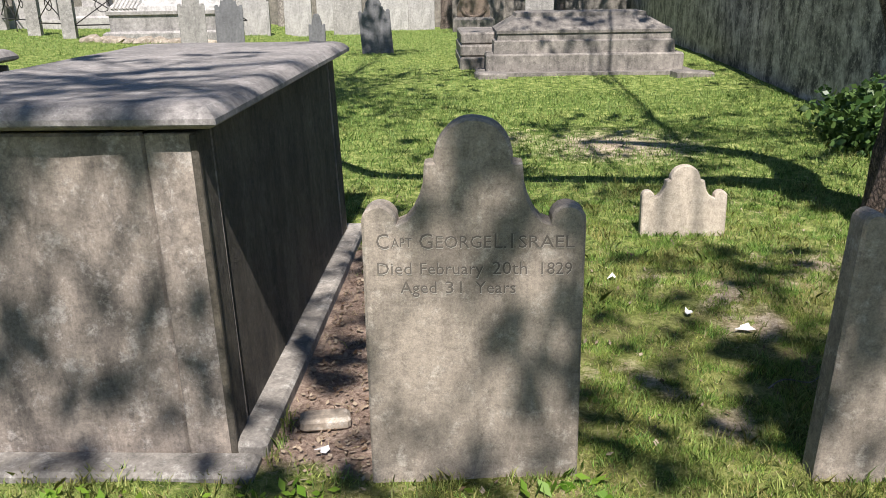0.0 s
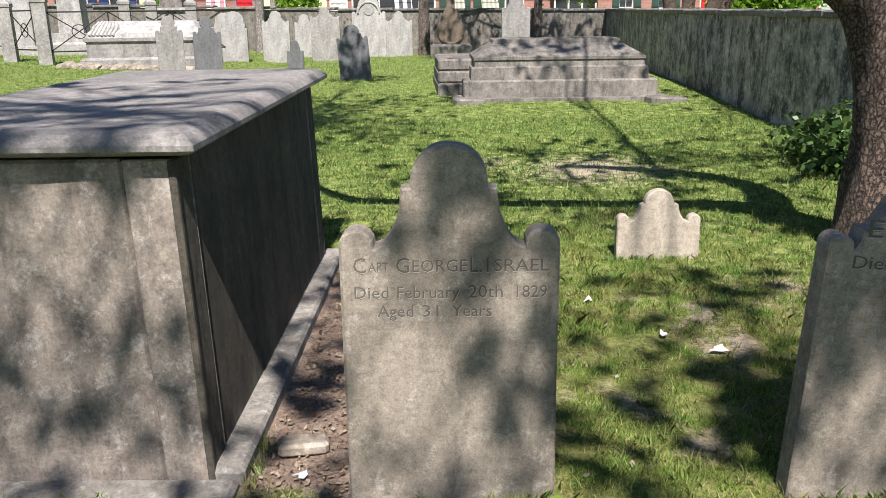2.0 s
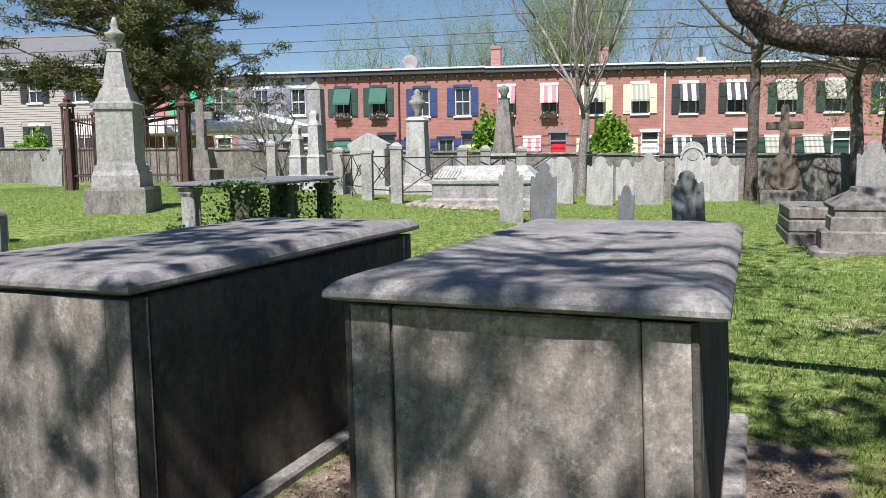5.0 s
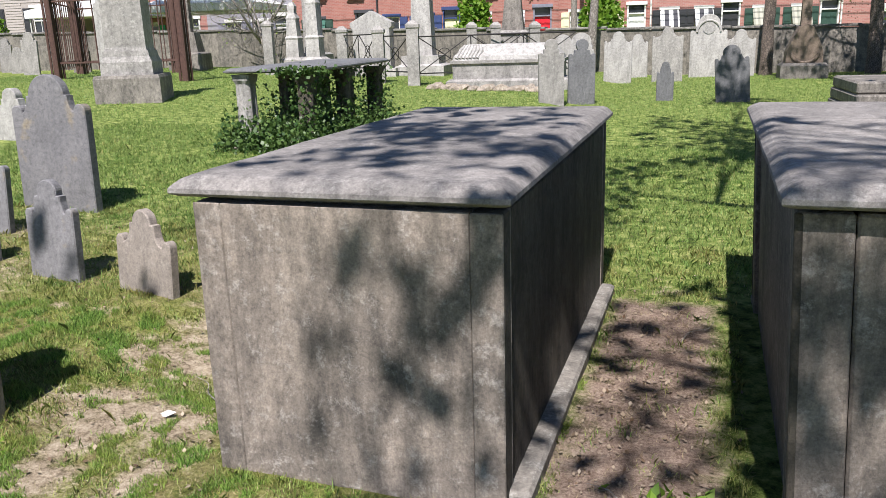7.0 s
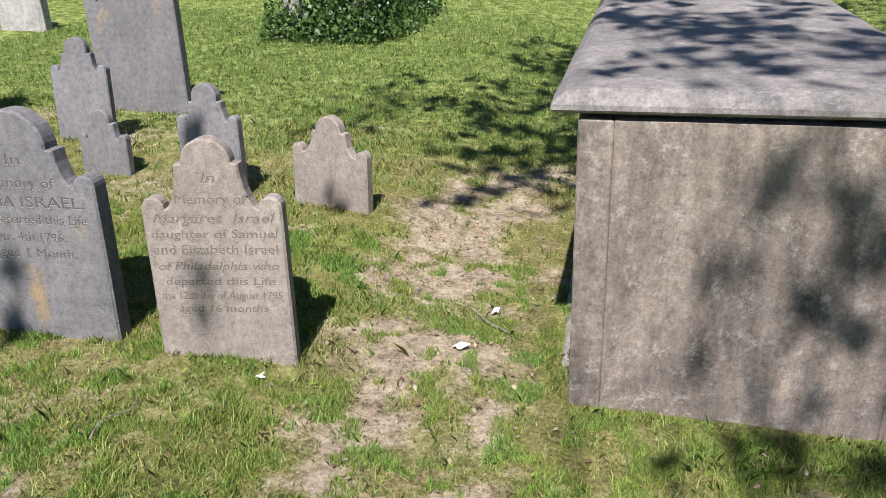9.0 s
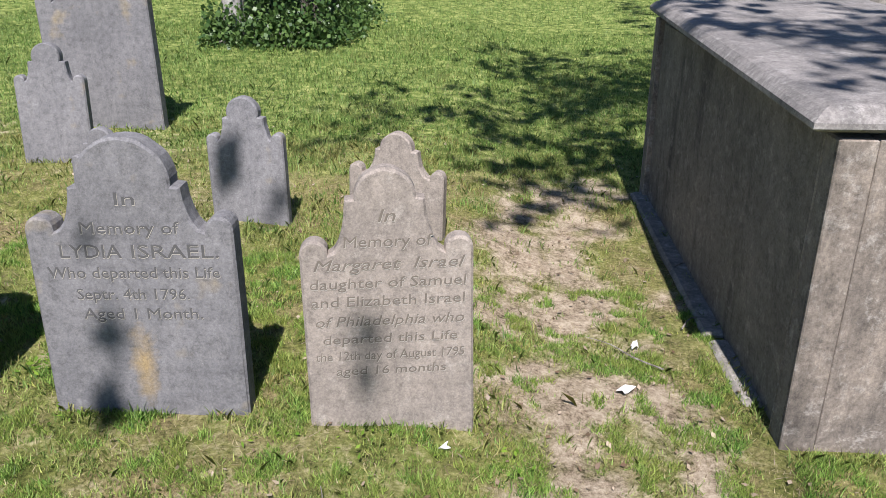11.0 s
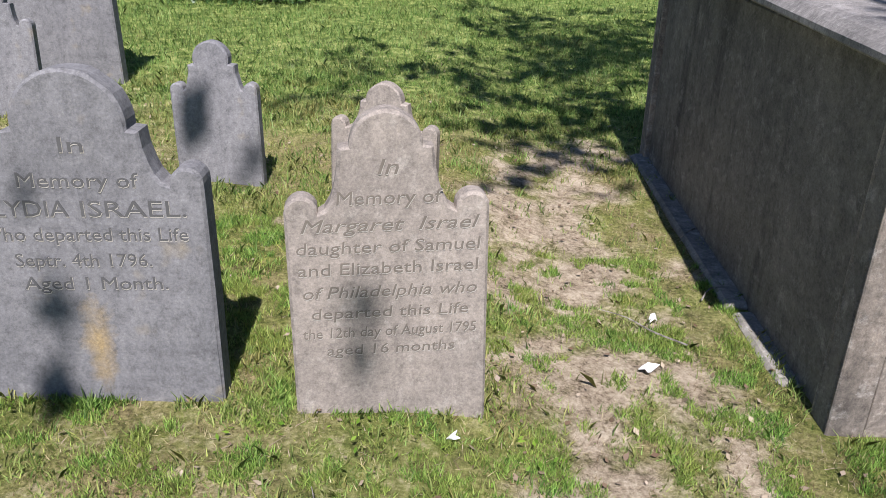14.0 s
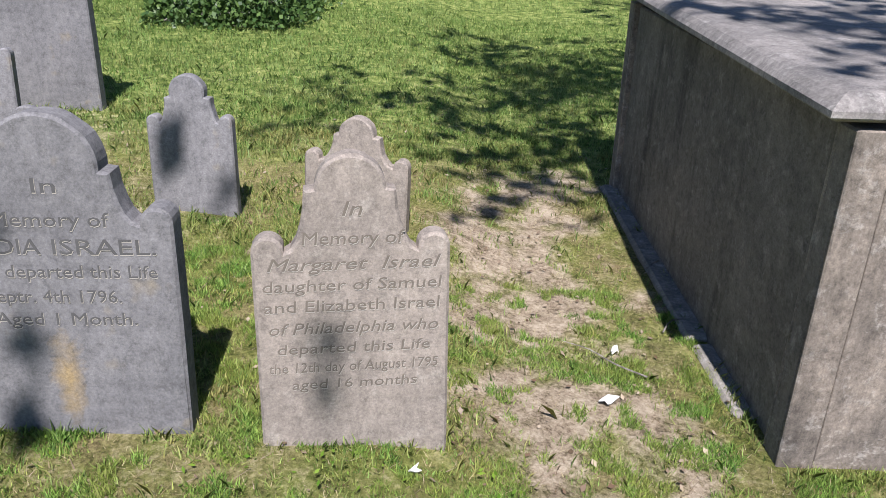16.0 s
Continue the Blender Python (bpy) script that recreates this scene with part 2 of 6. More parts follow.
M_WALLN = stone("rubble_stucco", (0.24, 0.215, 0.18), (0.13, 0.12, 0.105), (0.045, 0.042, 0.038), 40, 0.8, 0.5, (0.3, 0.27, 0.23), blotch=2.2, relief=1.0)
M_KERB = stone("kerb_stone", (0.27, 0.245, 0.215), (0.17, 0.155, 0.137), (0.09, 0.085, 0.075), 80, 0.5, 0.35)
M_COPING = stone("wall_coping", (0.2, 0.19, 0.17), (0.12, 0.11, 0.1), (0.05, 0.05, 0.045), 60, 0.5, 0.4)
# letter colours: dark for shade in the cut, pale for its lit edge
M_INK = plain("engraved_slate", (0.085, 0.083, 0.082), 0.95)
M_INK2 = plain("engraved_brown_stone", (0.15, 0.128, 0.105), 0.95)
M_CUTLIGHT = plain("fresh_cut_stone", (0.43, 0.395, 0.345), 0.95)
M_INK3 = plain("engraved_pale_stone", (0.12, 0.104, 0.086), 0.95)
M_GROUND = ground_mat()
M_BLADE = leafy("grass_blade", (0.05, 0.12, 0.02), (0.32, 0.47, 0.125), 0.35, 0.5, ((0.13, 0.13, 0.03), (0.50, 0.46, 0.17)))
M_TURF = leafy("fresh_turf", (0.03, 0.10, 0.012), (0.33, 0.53, 0.11), 0.35, 0.5, ((0.12, 0.17, 0.03), (0.42, 0.48, 0.12)))
M_MOSS = leafy("moss_sprig", (0.08, 0.10, 0.018), (0.52, 0.54, 0.14), 0.3, 0.6, ((0.06, 0.12, 0.02), (0.30, 0.46, 0.11)))
M_LAWN = leafy("lawn_blade", (0.085, 0.165, 0.03), (0.31, 0.46, 0.125), 0.45, 0.5, ((0.13, 0.19, 0.045), (0.39, 0.49, 0.17)))
M_BLADE_DRY = leafy("dry_grass_blade", (0.16, 0.11, 0.05), (0.60, 0.52, 0.30), 0.25)
M_IVY = leafy("ivy_leaf", (0.03, 0.072, 0.018), (0.125, 0.20, 0.055), 0.2, 0.4)
M_SPRING = leafy("spring_leaf", (0.16, 0.27, 0.03), (0.34, 0.45, 0.08), 0.5)
M_BUSH = leafy("bush_leaf", (0.10, 0.22, 0.02), (0.26, 0.40, 0.05), 0.45)
M_CEDAR = leafy("cedar_spray", (0.02, 0.03, 0.012), (0.17, 0.17, 0.055), 0.2)
M_CANOPY = leafy("canopy_leaf", (0.06, 0.10, 0.02), (0.12, 0.2, 0.04), 0.25)
M_DEAD = leafy("dead_leaf", (0.12, 0.07, 0.04), (0.42, 0.34, 0.25), 0.1)
M_BARK = bark_mat("rough_bark", (0.012, 0.009, 0.007), (0.235, 0.168, 0.132), 17, 1.0)
M_TRUNK = bark_mat("sunlit_brown_bark", (0.05, 0.04, 0.033), (0.25, 0.2, 0.165), 12, 0.8)
M_BARE = bark_mat("grey_bark", (0.14, 0.122, 0.105), (0.36, 0.325, 0.29), 8, 0.6)
M_IRON = plain("rusty_iron", (0.10, 0.055, 0.045), 0.8, 0.3, 0.35, 20)
M_DIRON = plain("dark_iron", (0.03, 0.028, 0.027), 0.6, 0.5, 0.3, 20)
M_BRICK = brick_mat("red_brick", (0.30, 0.11, 0.09), (0.36, 0.15, 0.125), (0.33, 0.21, 0.18))
M_BRICK2 = brick_mat("pink_brick", (0.33, 0.14, 0.12), (0.38, 0.18, 0.155), (0.36, 0.24, 0.21))
M_SIDING = plain("grey_clapboard", (0.36, 0.32, 0.295), 0.7, 0, 0.08)
M_SIDING2 = plain("blue_grey_stucco", (0.30, 0.29, 0.33), 0.8, 0, 0.1)
M_WHITE = plain("white_paint", (0.68, 0.67, 0.65), 0.5, 0, 0.05)
M_TAR = plain("dark_cornice_paint", (0.05, 0.05, 0.06), 0.6)
M_ROOF = plain("grey_shingle_roof", (0.15, 0.145, 0.15), 0.9, 0, 0.15, 3)
M_BLUE = plain("navy_paint", (0.035, 0.055, 0.16), 0.5)
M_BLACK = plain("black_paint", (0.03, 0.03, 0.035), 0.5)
M_GREEN = plain("dark_green_paint", (0.03, 0.065, 0.05), 0.5)
M_LGREEN = plain("bright_green_paint", (0.05, 0.42, 0.22), 0.5)
M_CREAMP = plain("cream_paint", (0.72, 0.66, 0.45), 0.5)
M_GREYP = plain("grey_paint", (0.20, 0.20, 0.25), 0.5)
M_RED = plain("red_door_paint", (0.62, 0.02, 0.035), 0.4)
M_GREENAW = plain("green_canvas", (0.035, 0.115, 0.085), 0.8)
M_PALEAW = stripes("pale_striped_canvas", (0.40, 0.375, 0.31), (0.27, 0.27, 0.22), 0.12)
M_BWAW = stripes("black_white_canvas", (0.6, 0.6, 0.59), (0.05, 0.05, 0.06), 0.22)
M_PINKAW = stripes("pink_white_canvas", (0.6, 0.57, 0.57), (0.50, 0.18, 0.21), 0.22)
M_ROADS = plain("asphalt", (0.055, 0.055, 0.058), 0.9)
M_TENT = plain("white_canvas", (0.8, 0.8, 0.8), 0.7, 0, 0.04)
M_PAPER = plain("white_scrap", (0.8, 0.78, 0.76), 0.7, 0, 0.05)
M_ROCK = stone("field_rock", (0.36, 0.30, 0.23), (0.24, 0.2, 0.16), (0.14, 0.12, 0.1), 40, 0.3, 0.4, relief=1.0)
M_GLASS, gn, gl, gp = nodes_of("window_glass")
gp.inputs["Base Color"].default_value, gp.inputs["Roughness"].default_value = (0.03, 0.035, 0.045, 1), 0.06
gp.inputs["Specular IOR Level"].default_value = 0.6

# ---- mesh helpers ----
def mesh_ob(name, bm, mat, parent=None, label="", smooth=False):
    me = bpy.data.meshes.new(name)
    bm.to_mesh(me)
    bm.free()
    for mt in (mat if isinstance(mat, (list, tuple)) else [mat]):
        me.materials.append(mt)
    if smooth:
        me.polygons.foreach_set("use_smooth", [True] * len(me.polygons))
    ob = new(name, me)
    if parent:
        ob.parent = parent
    if label:
        ob["label"] = label
    return ob


def part(name, bm, material, parent, label="", smooth=False):
    return mesh_ob(name, bm, material, parent, label, smooth)


def thing(name, m, label, category, group="", kind=""):
    ob = new(name)
    ob.empty_display_size = 0.1
    ob.matrix_basis = m
    return tagged(ob, label, category, group, kind)


def rings(bm, loops, cap=(True, True)):
    """Skin closed loops of equal length one to the next."""
    vs = [[bm.verts.new(p) for p in lp] for lp in loops]
    k = len(vs[0])
    for a, b in zip(vs, vs[1:]):
        for i in range(k):
            bm.faces.new((a[i], a[(i + 1) % k], b[(i + 1) % k], b[i]))
    if cap[0]:
        bm.faces.new(vs[0][::-1])
    if cap[1]:
        bm.faces.new(vs[-1])
    return bm


def rect(x0, x1, y0, y1, z, d=0.0):
    return [(x0 + d, y0 + d, z), (x1 - d, y0 + d, z), (x1 - d, y1 - d, z), (x0 + d, y1 - d, z)]


def box(x0, x1, y0, y1, z0, z1, bev=0.006, bm=None):
    """A block with eased edges all round."""
    bm = bm or bmesh.new()
    b = min(bev, (x1 - x0) / 3, (y1 - y0) / 3, (z1 - z0) / 3)
    def oct_(z, d):
        a, c = x0 + d, x1 - d
        e, f = y0 + d, y1 - d
        k = b
        return [(a + k, e, z), (c - k, e, z), (c, e + k, z), (c, f - k, z), (c - k, f, z), (a + k, f, z), (a, f - k, z), (a, e + k, z)]
    rings(bm, [oct_(z0, b), oct_(z0 + b, 0), oct_(z1 - b, 0), oct_(z1, b)])
    return bm


def stacked(prof, bm=None):
    """Square section block: rows of (half x, half y, z)."""
    bm = bm or bmesh.new()
    rings(bm, [[(-a, -b, z), (a, -b, z), (a, b, z), (-a, b, z)] for a, b, z in prof])
    return bm


def lathe(prof, k=16, bm=None, at=(0, 0)):
    bm = bm or bmesh.new()
    rings(bm, [[(at[0] + r * math.cos(2 * math.pi * i / k), at[1] + r * math.sin(2 * math.pi * i / k), z) for i in range(k)] for r, z in prof])
    return bm


def tube(bm, pts, radii, k=8, wob=0.0, rng=None):
    pts = [Vector(p) for p in pts]
    loops = []
    side = None
    for i, p in enumerate(pts):
        d = (pts[min(i + 1, len(pts) - 1)] - pts[max(i - 1, 0)]).normalized()
        if side is None:
            side = d.orthogonal().normalized()
        side = (side - d * side.dot(d)).normalized()
        up = d.cross(side)
        lp = []
        for j in range(k):
            a = 2 * math.pi * j / k
            r = radii[i] * (1 + (wob * noise.noise((p + side * math.cos(a) + up * math.sin(a)) * 3.1) if wob else 0))
            lp.append(p + (side * math.cos(a) + up * math.sin(a)) * r)
        loops.append(lp)
    rings(bm, loops)
    return bm


def smooth_line(pts, radii, n=5):
    """Catmull-Rom through rows of points."""
    out, rr = [], []
    P = [Vector(p) for p in pts]
    for i in range(len(P) - 1):
        p0, p1, p2, p3 = P[max(i - 1, 0)], P[i], P[i + 1], P[min(i + 2, len(P) - 1)]
        for j in range(n):
            t = j / n
            out.append(0.5 * (2 * p1 + (p2 - p0) * t + (2 * p0 - 5 * p1 + 4 * p2 - p3) * t * t + (3 * p1 - p0 - 3 * p2 + p3) * t ** 3))
            rr.append(radii[i] * (1 - t) + radii[i + 1] * t)
    out.append(P[-1])
    rr.append(radii[-1])
    return out, rr


def leaf_mesh(name, pos, size, mat, parent=None, rng=None, flat=0.0, aspect=1.6, label=""):
    """Many small pointed leaves in one mesh, from numpy arrays."""
    rng = rng or np.random.default_rng(3)
    k = len(pos)
    pos = np.asarray(pos, float)
    size = np.broadcast_to(np.asarray(size, float), (k,))[:, None]
    u = rng.normal(size=(k, 3))
    u /= np.linalg.norm(u, axis=1)[:, None]
    w = rng.normal(size=(k, 3))
    w[:, 2] += 3 * flat
    v = np.cross(u, w)
    v /= np.linalg.norm(v, axis=1)[:, None] + 1e-9
    a, b = u * size * 0.5 * aspect, v * size * 0.5
    co = np.stack([pos - a, pos + b - a * 0.1, pos + a, pos - b - a * 0.1], 1).reshape(-1, 3)
    me = bpy.data.meshes.new(name)
    me.vertices.add(4 * k)
    me.vertices.foreach_set("co", co.ravel())
    me.loops.add(4 * k)
    me.loops.foreach_set("vertex_index", np.arange(4 * k))
    me.polygons.add(k)
    me.polygons.foreach_set("loop_start", np.arange(0, 4 * k, 4))
    me.materials.append(mat)
    me.update(calc_edges=True)
    ob = new(name, me)
    if parent:
        ob.parent = parent
    if label:
        ob["label"] = label
    return ob


# ---- ground ----
def sm(a, b, v):
    t = min(1.0, max(0.0, (v - a) / (b - a)))
    return t * t * (3 - 2 * t)


def ground_z(x, y):
    z = 0.2 * sm(4, 14, y) - 0.03 * near_box(x, y, -3.5, -0.5, 1.6, 4.3, 0.7) + 0.1 * (1 - sm(-4.5, -3.9, x)) + 0.03 * min(12, max(0, -4.5 - x))
    return z * (1 - 0.55 * sm(24, 30, y)) if y > 24 else z


def lumps(x, y):
    return 0.016 * noise.noise((x * 1.7, y * 1.7, 0)) + 0.007 * noise.noise((x * 6, y * 6, 3))


def near_box(x, y, x0, x1, y0, y1, soft):
    d = max(x0 - x, x - x1, y0 - y, y - y1, 0.0)
    return max(0.0, 1 - d / soft)


def bare_at(x, y):
    """How far the turf is worn away, 0 to 1."""
    b = 0.95 * near_box(x, y, -2.24, -1.86, 1.9, 3.9, 0.16)
    b = max(b, 1.25 * near_box(x, y, -0.56, -0.26, 1.95, 3.8, 0.14))
    px = -3.84 + 0.12 * math.sin(y * 1.6)
    path = 1.0 * min(1, 1.7 * max(0, 1 - abs(x - px) / 0.5)) * (1 - sm(3.6, 4.8, y)) * sm(-0.5, 1.0, y)
    b = max(b, path - 0.62 * sm(-0.1, 0.45, 0.8 * noise.noise((x * 3.6, y * 3.6, 21)) + 0.9 * noise.noise((x * 13, y * 13, 8)) + 0.2 * sm(-3.9, -3.5, x)))
    b *= 0.85 + 0.45 * noise.noise((x * 5.3, y * 5.3, 9))
    for cx, cy, r, k in ((1.15, 6.3, 0.75, 0.8), (0.2, 6.6, 0.5, 0.6), (1.9, 3.3, 0.5, 0.75), (0.1, 1.55, 0.5, 0.35), (-4.9, 1.45, 0.8, 0.35), (-5.6, 3.2, 0.7, 0.5), (-3.5, 0.9, 0.8, 0.6), (-6.3, 4.2, 0.8, 0.4)):
        b = max(b, k * max(0, 1 - math.hypot((x - cx), (y - cy) * 1.1) / (r * 1.5)))
    if 0.5 < y < 5.5 and -8 < x < 3.3:
        q = noise.noise((x * 2.3, y * 2.3, 31)) + 0.5 * noise.noise((x * 7.1, y * 7.1, 12))
        b = max(b, 0.7 * sm(0.22, 0.6, q) * (1 - sm(4.0, 5.5, y)))
    return max(0.0, b)


def dry_at(x, y):
    """Yellowed, mossy turf: the worn ground round the small graves."""
    d = near_box(x, y, -7.2, -3.2, 0.4, 3.6, 1.2)
    d = max(d, 0.7 * near_box(x, y, 0.0, 2.2, 0.8, 3.2, 1.0), 0.5 * near_box(x, y, -8, 3, -1, 1.2, 0.8))
    return d * (0.8 + 0.5 * noise.noise((x * 2.1, y * 2.1, 5)))


def spaced(a, b, step):
    return list(np.arange(a, b, step))


def build_ground():
    xs = [-3000, -600, -200, -90, -60] + spaced(-45, -9, 0.6) + spaced(-9, 4.2, 0.09) + spaced(4.2, 16, 0.6) + [20, 30, 60, 200, 600, 3000]
    ys = [-3000, -600, -150, -40, -20, -10, -5, -2.5, -1.2, -0.5] + spaced(0, 9, 0.09) + spaced(9, 26, 0.3) + spaced(26, 60, 2) + [75, 120, 300, 900, 4000]
    co = [(x, y, ground_z(x, y) + lumps(x, y)) for y in ys for x in xs]
    w = len(xs)
    fc = [(j * w + i, j * w + i + 1, (j + 1) * w + i + 1, (j + 1) * w + i) for j in range(len(ys) - 1) for i in range(w - 1)]
    me = bpy.data.meshes.new("ground")
    me.from_pydata(co, [], fc)
    at = me.attributes.new("bare", "FLOAT", "POINT")
    at.data.foreach_set("value", [bare_at(x, y) for x, y, _ in co])
    at = me.attributes.new("dry", "FLOAT", "POINT")
    at.data.foreach_set("value", [dry_at(x, y) for x, y, _ in co])
    at = me.attributes.new("mulch", "FLOAT", "POINT")
    at.data.foreach_set("value", [max(near_box(x, y, -2.24, -1.86, 1.7, 4.0, 0.3), near_box(x, y, -0.56, -0.26, 1.9, 3.8, 0.3)) for x, y, _ in co])
    me.polygons.foreach_set("use_smooth", [True] * len(me.polygons))
    me.materials.append(M_GROUND)
    return tagged(new("ground", me), "churchyard lawn with moss, worn soil and dry patches", "ground", kind="structure")


build_ground()


def blades(name, count, area, height, width, mat, rng, keep, label, lie=1.0, simple=False):
    """Grass: three-sided blades, each a bent sliver."""
    if isinstance(area, list):
        # strips along the foot of stones: ends and density
        per = [max(1, int(count * math.hypot(c - a, d - b))) for a, b, c, d in area]
        u = [rng.random(k) for k in per]
        x = np.concatenate([a + (c - a) * q + rng.normal(0, 0.012, len(q)) for (a, b, c, d), q in zip(area, u)])
        y = np.concatenate([b + (d - b) * q - np.abs(rng.normal(0, 0.022, len(q))) for (a, b, c, d), q in zip(area, u)])
    else:
        x = rng.uniform(area[0], area[1], count)
        y = rng.uniform(area[2], area[3], count)
    sel = np.array([keep(a, b) for a, b in zip(x, y)])
    x, y = x[sel], y[sel]
    k = len(x)
    z = np.array([ground_z(a, b) + lumps(a, b) for a, b in zip(x, y)]) - 0.004
    h = height * rng.uniform(0.45, 1.3, k) * (0.75 + 0.5 * rng.random(k))
    a, t = rng.uniform(0, 2 * np.pi, k), rng.uniform(0, 2 * np.pi, k)
    lean = rng.uniform(0.15, 1.0, k) * h * lie
    wx, wy = np.cos(a) * width * 0.5, np.sin(a) * width * 0.5
    tip = np.stack([x + np.cos(t) * lean, y + np.sin(t) * lean, z + h], 1)
    mid = np.stack([x + np.cos(t) * lean * 0.3, y + np.sin(t) * lean * 0.3, z + h * 0.6], 1)
    off = np.stack([wx, wy, 0 * wx], 1)
    base = np.stack([x, y, z], 1)
    rows = [base - off, base + off, tip] if simple else [base - off, base + off, mid + off * 0.8, tip, mid - off * 0.8]
    n = len(rows)
    co = np.stack(rows, 1).reshape(-1, 3)
    me = bpy.data.meshes.new(name)
    me.vertices.add(n * k)
    me.vertices.foreach_set("co", co.ravel())
    me.loops.add(n * k)
    me.loops.foreach_set("vertex_index", np.arange(n * k))
    me.polygons.add(k)
    me.polygons.foreach_set("loop_start", np.arange(0, n * k, n))
    me.materials.append(mat)
    me.update(calc_edges=True)
    return tagged(new(name, me), label, "grass", kind="stuff")


SOLID = [(-1.7, -0.57, 1.82, 4.16), (-3.4, -2.325, 1.9, 4.14), (0.1, 2.8, 10.3, 12.3)]


def open_ground(x, y):
    return not any(a < x < b and c < y < d for a, b, c, d in SOLID)


rngg = np.random.default_rng(11)


def patchy(x, y):
    return 0.8 * noise.noise((x * 1.3, y * 1.3, 7.0)) + 1.1 * noise.noise((x * 5.1, y * 5.1, 2.0)) + 1.0 * noise.noise((x * 12, y * 12, 4.0))


blades("grass", 330000, (-8.0, 3.2, 0.6, 5.0), 0.03, 0.004, M_BLADE, rngg,
       lambda x, y: open_ground(x, y) and random.random() > bare_at(x, y) * 1.15 and patchy(x, y) > -0.4 + random.random() * 0.8 and random.random() > 0.3 * dry_at(x, y), "short green and yellow lawn grass")
blades("grass", 170000, (-9.5, 3.4, 2.8, 9.0), 0.034, 0.006, M_LAWN, rngg,
       lambda x, y: open_ground(x, y) and random.random() > bare_at(x, y) * 1.15 and random.random() < sm(2.6, 6.0, y) and patchy(x, y) > -0.9 + random.random() * 0.5, "short bright green lawn grass")
blades("grass", 150000, (-20, 3.4, 9.0, 22.0), 0.04, 0.010, M_LAWN, rngg, lambda x, y: open_ground(x, y), "short green lawn grass, farther off", 1.0, True)
blades("moss", 900000, (-7.0, 2.2, 0.7, 3.6), 0.015, 0.0046, M_MOSS, rngg,
       lambda x, y: random.random() < min(1.0, dry_at(x, y) + 0.45) * (1.25 - 0.3 * y) and open_ground(x, y) and random.random() > 1.25 * bare_at(x, y) and patchy(x, y) > -0.5 + random.random() * 0.6, "short yellow-green moss in the turf", 1.3, True)
blades("dry_grass", 130000, (-8.5, 3.4, 0.6, 7.0), 0.02, 0.0032, M_BLADE_DRY, rngg,
       lambda x, y: open_ground(x, y) and (patchy(x, y) < -0.1 or random.random() < 0.12) and random.random() > sm(3.8, 5.5, y), "dry straw-coloured grass", 1.0, True)

blades("grass_tufts", 90000, (-8.5, 3.4, 0.6, 8.0), 0.05, 0.0042, M_BLADE, rngg,
       lambda x, y: open_ground(x, y) and patchy(x, y) > 0.42 and random.random() > bare_at(x, y), "longer tufts of green grass")
blades("grass_fringe", 420, [(-0.26, 1.81, 0.28, 1.81), (0.89, 1.8, 1.5, 1.8), (-4.67, 1.76, -4.23, 1.83), (-5.35, 1.755, -4.84, 1.79), (-6.1, 1.78, -5.58, 1.82), (-5.39, 3.11, -5.04, 3.11), (-4.82, 3.16, -4.4, 3.07), (0.87, 3.95, 1.31, 3.95),
       (-1.8, 1.84, -0.58, 1.84), (-3.36, 1.885, -2.35, 1.885), (-6.65, 3.86, -6.28, 3.9), (-6.85, 4.59, -6.2, 4.6), (-3.385, 4.0, -3.38, 1.95), (-0.56, 1.9, -0.555, 2.3)], 0.034, 0.0036, M_BLADE, rngg,
       lambda x, y: patchy(x * 1.7, y) > -0.15, "longer grass at the foot of the stones")


def clump(x, y):
    return noise.noise((x * 7.5, y * 7.5, 41)) + 0.6 * noise.noise((x * 19, y * 19, 17))


blades("turf", 640000, (-6.2, -2.3, 0.65, 2.9), 0.021, 0.004, M_TURF, rngg,
       lambda x, y: clump(x, y) > -0.02 + 0.2 * min(1.2, bare_at(x, y)) + random.random() * 0.25 and open_ground(x, y), "fine short clumps of fresh green turf", 1.0, True)
blades("turf", 260000, (0.1, 2.4, 1.2, 4.6), 0.021, 0.004, M_TURF, rngg,
       lambda x, y: clump(x, y) > 0.05 + 0.35 * min(1.2, bare_at(x, y)) + random.random() * 0.25 and open_ground(x, y), "fine short clumps of fresh green turf", 1.0, True)
blades("dead_stems", 30000, (-8.0, 3.2, 0.6, 6.0), 0.013, 0.0042, M_DEAD, rngg, lambda x, y: open_ground(x, y) and (random.random() < 0.3 or patchy(x, y) < 0.0 or bare_at(x, y) > 0.4), "dark dead stems and leaf mould in the turf", 4.0, True)
blades("straw", 80000, (-8.0, 3.2, 0.6, 6.0), 0.011, 0.003, M_BLADE_DRY, rngg, lambda x, y: open_ground(x, y), "dead straw and stems lying in the grass", 5.0, True)

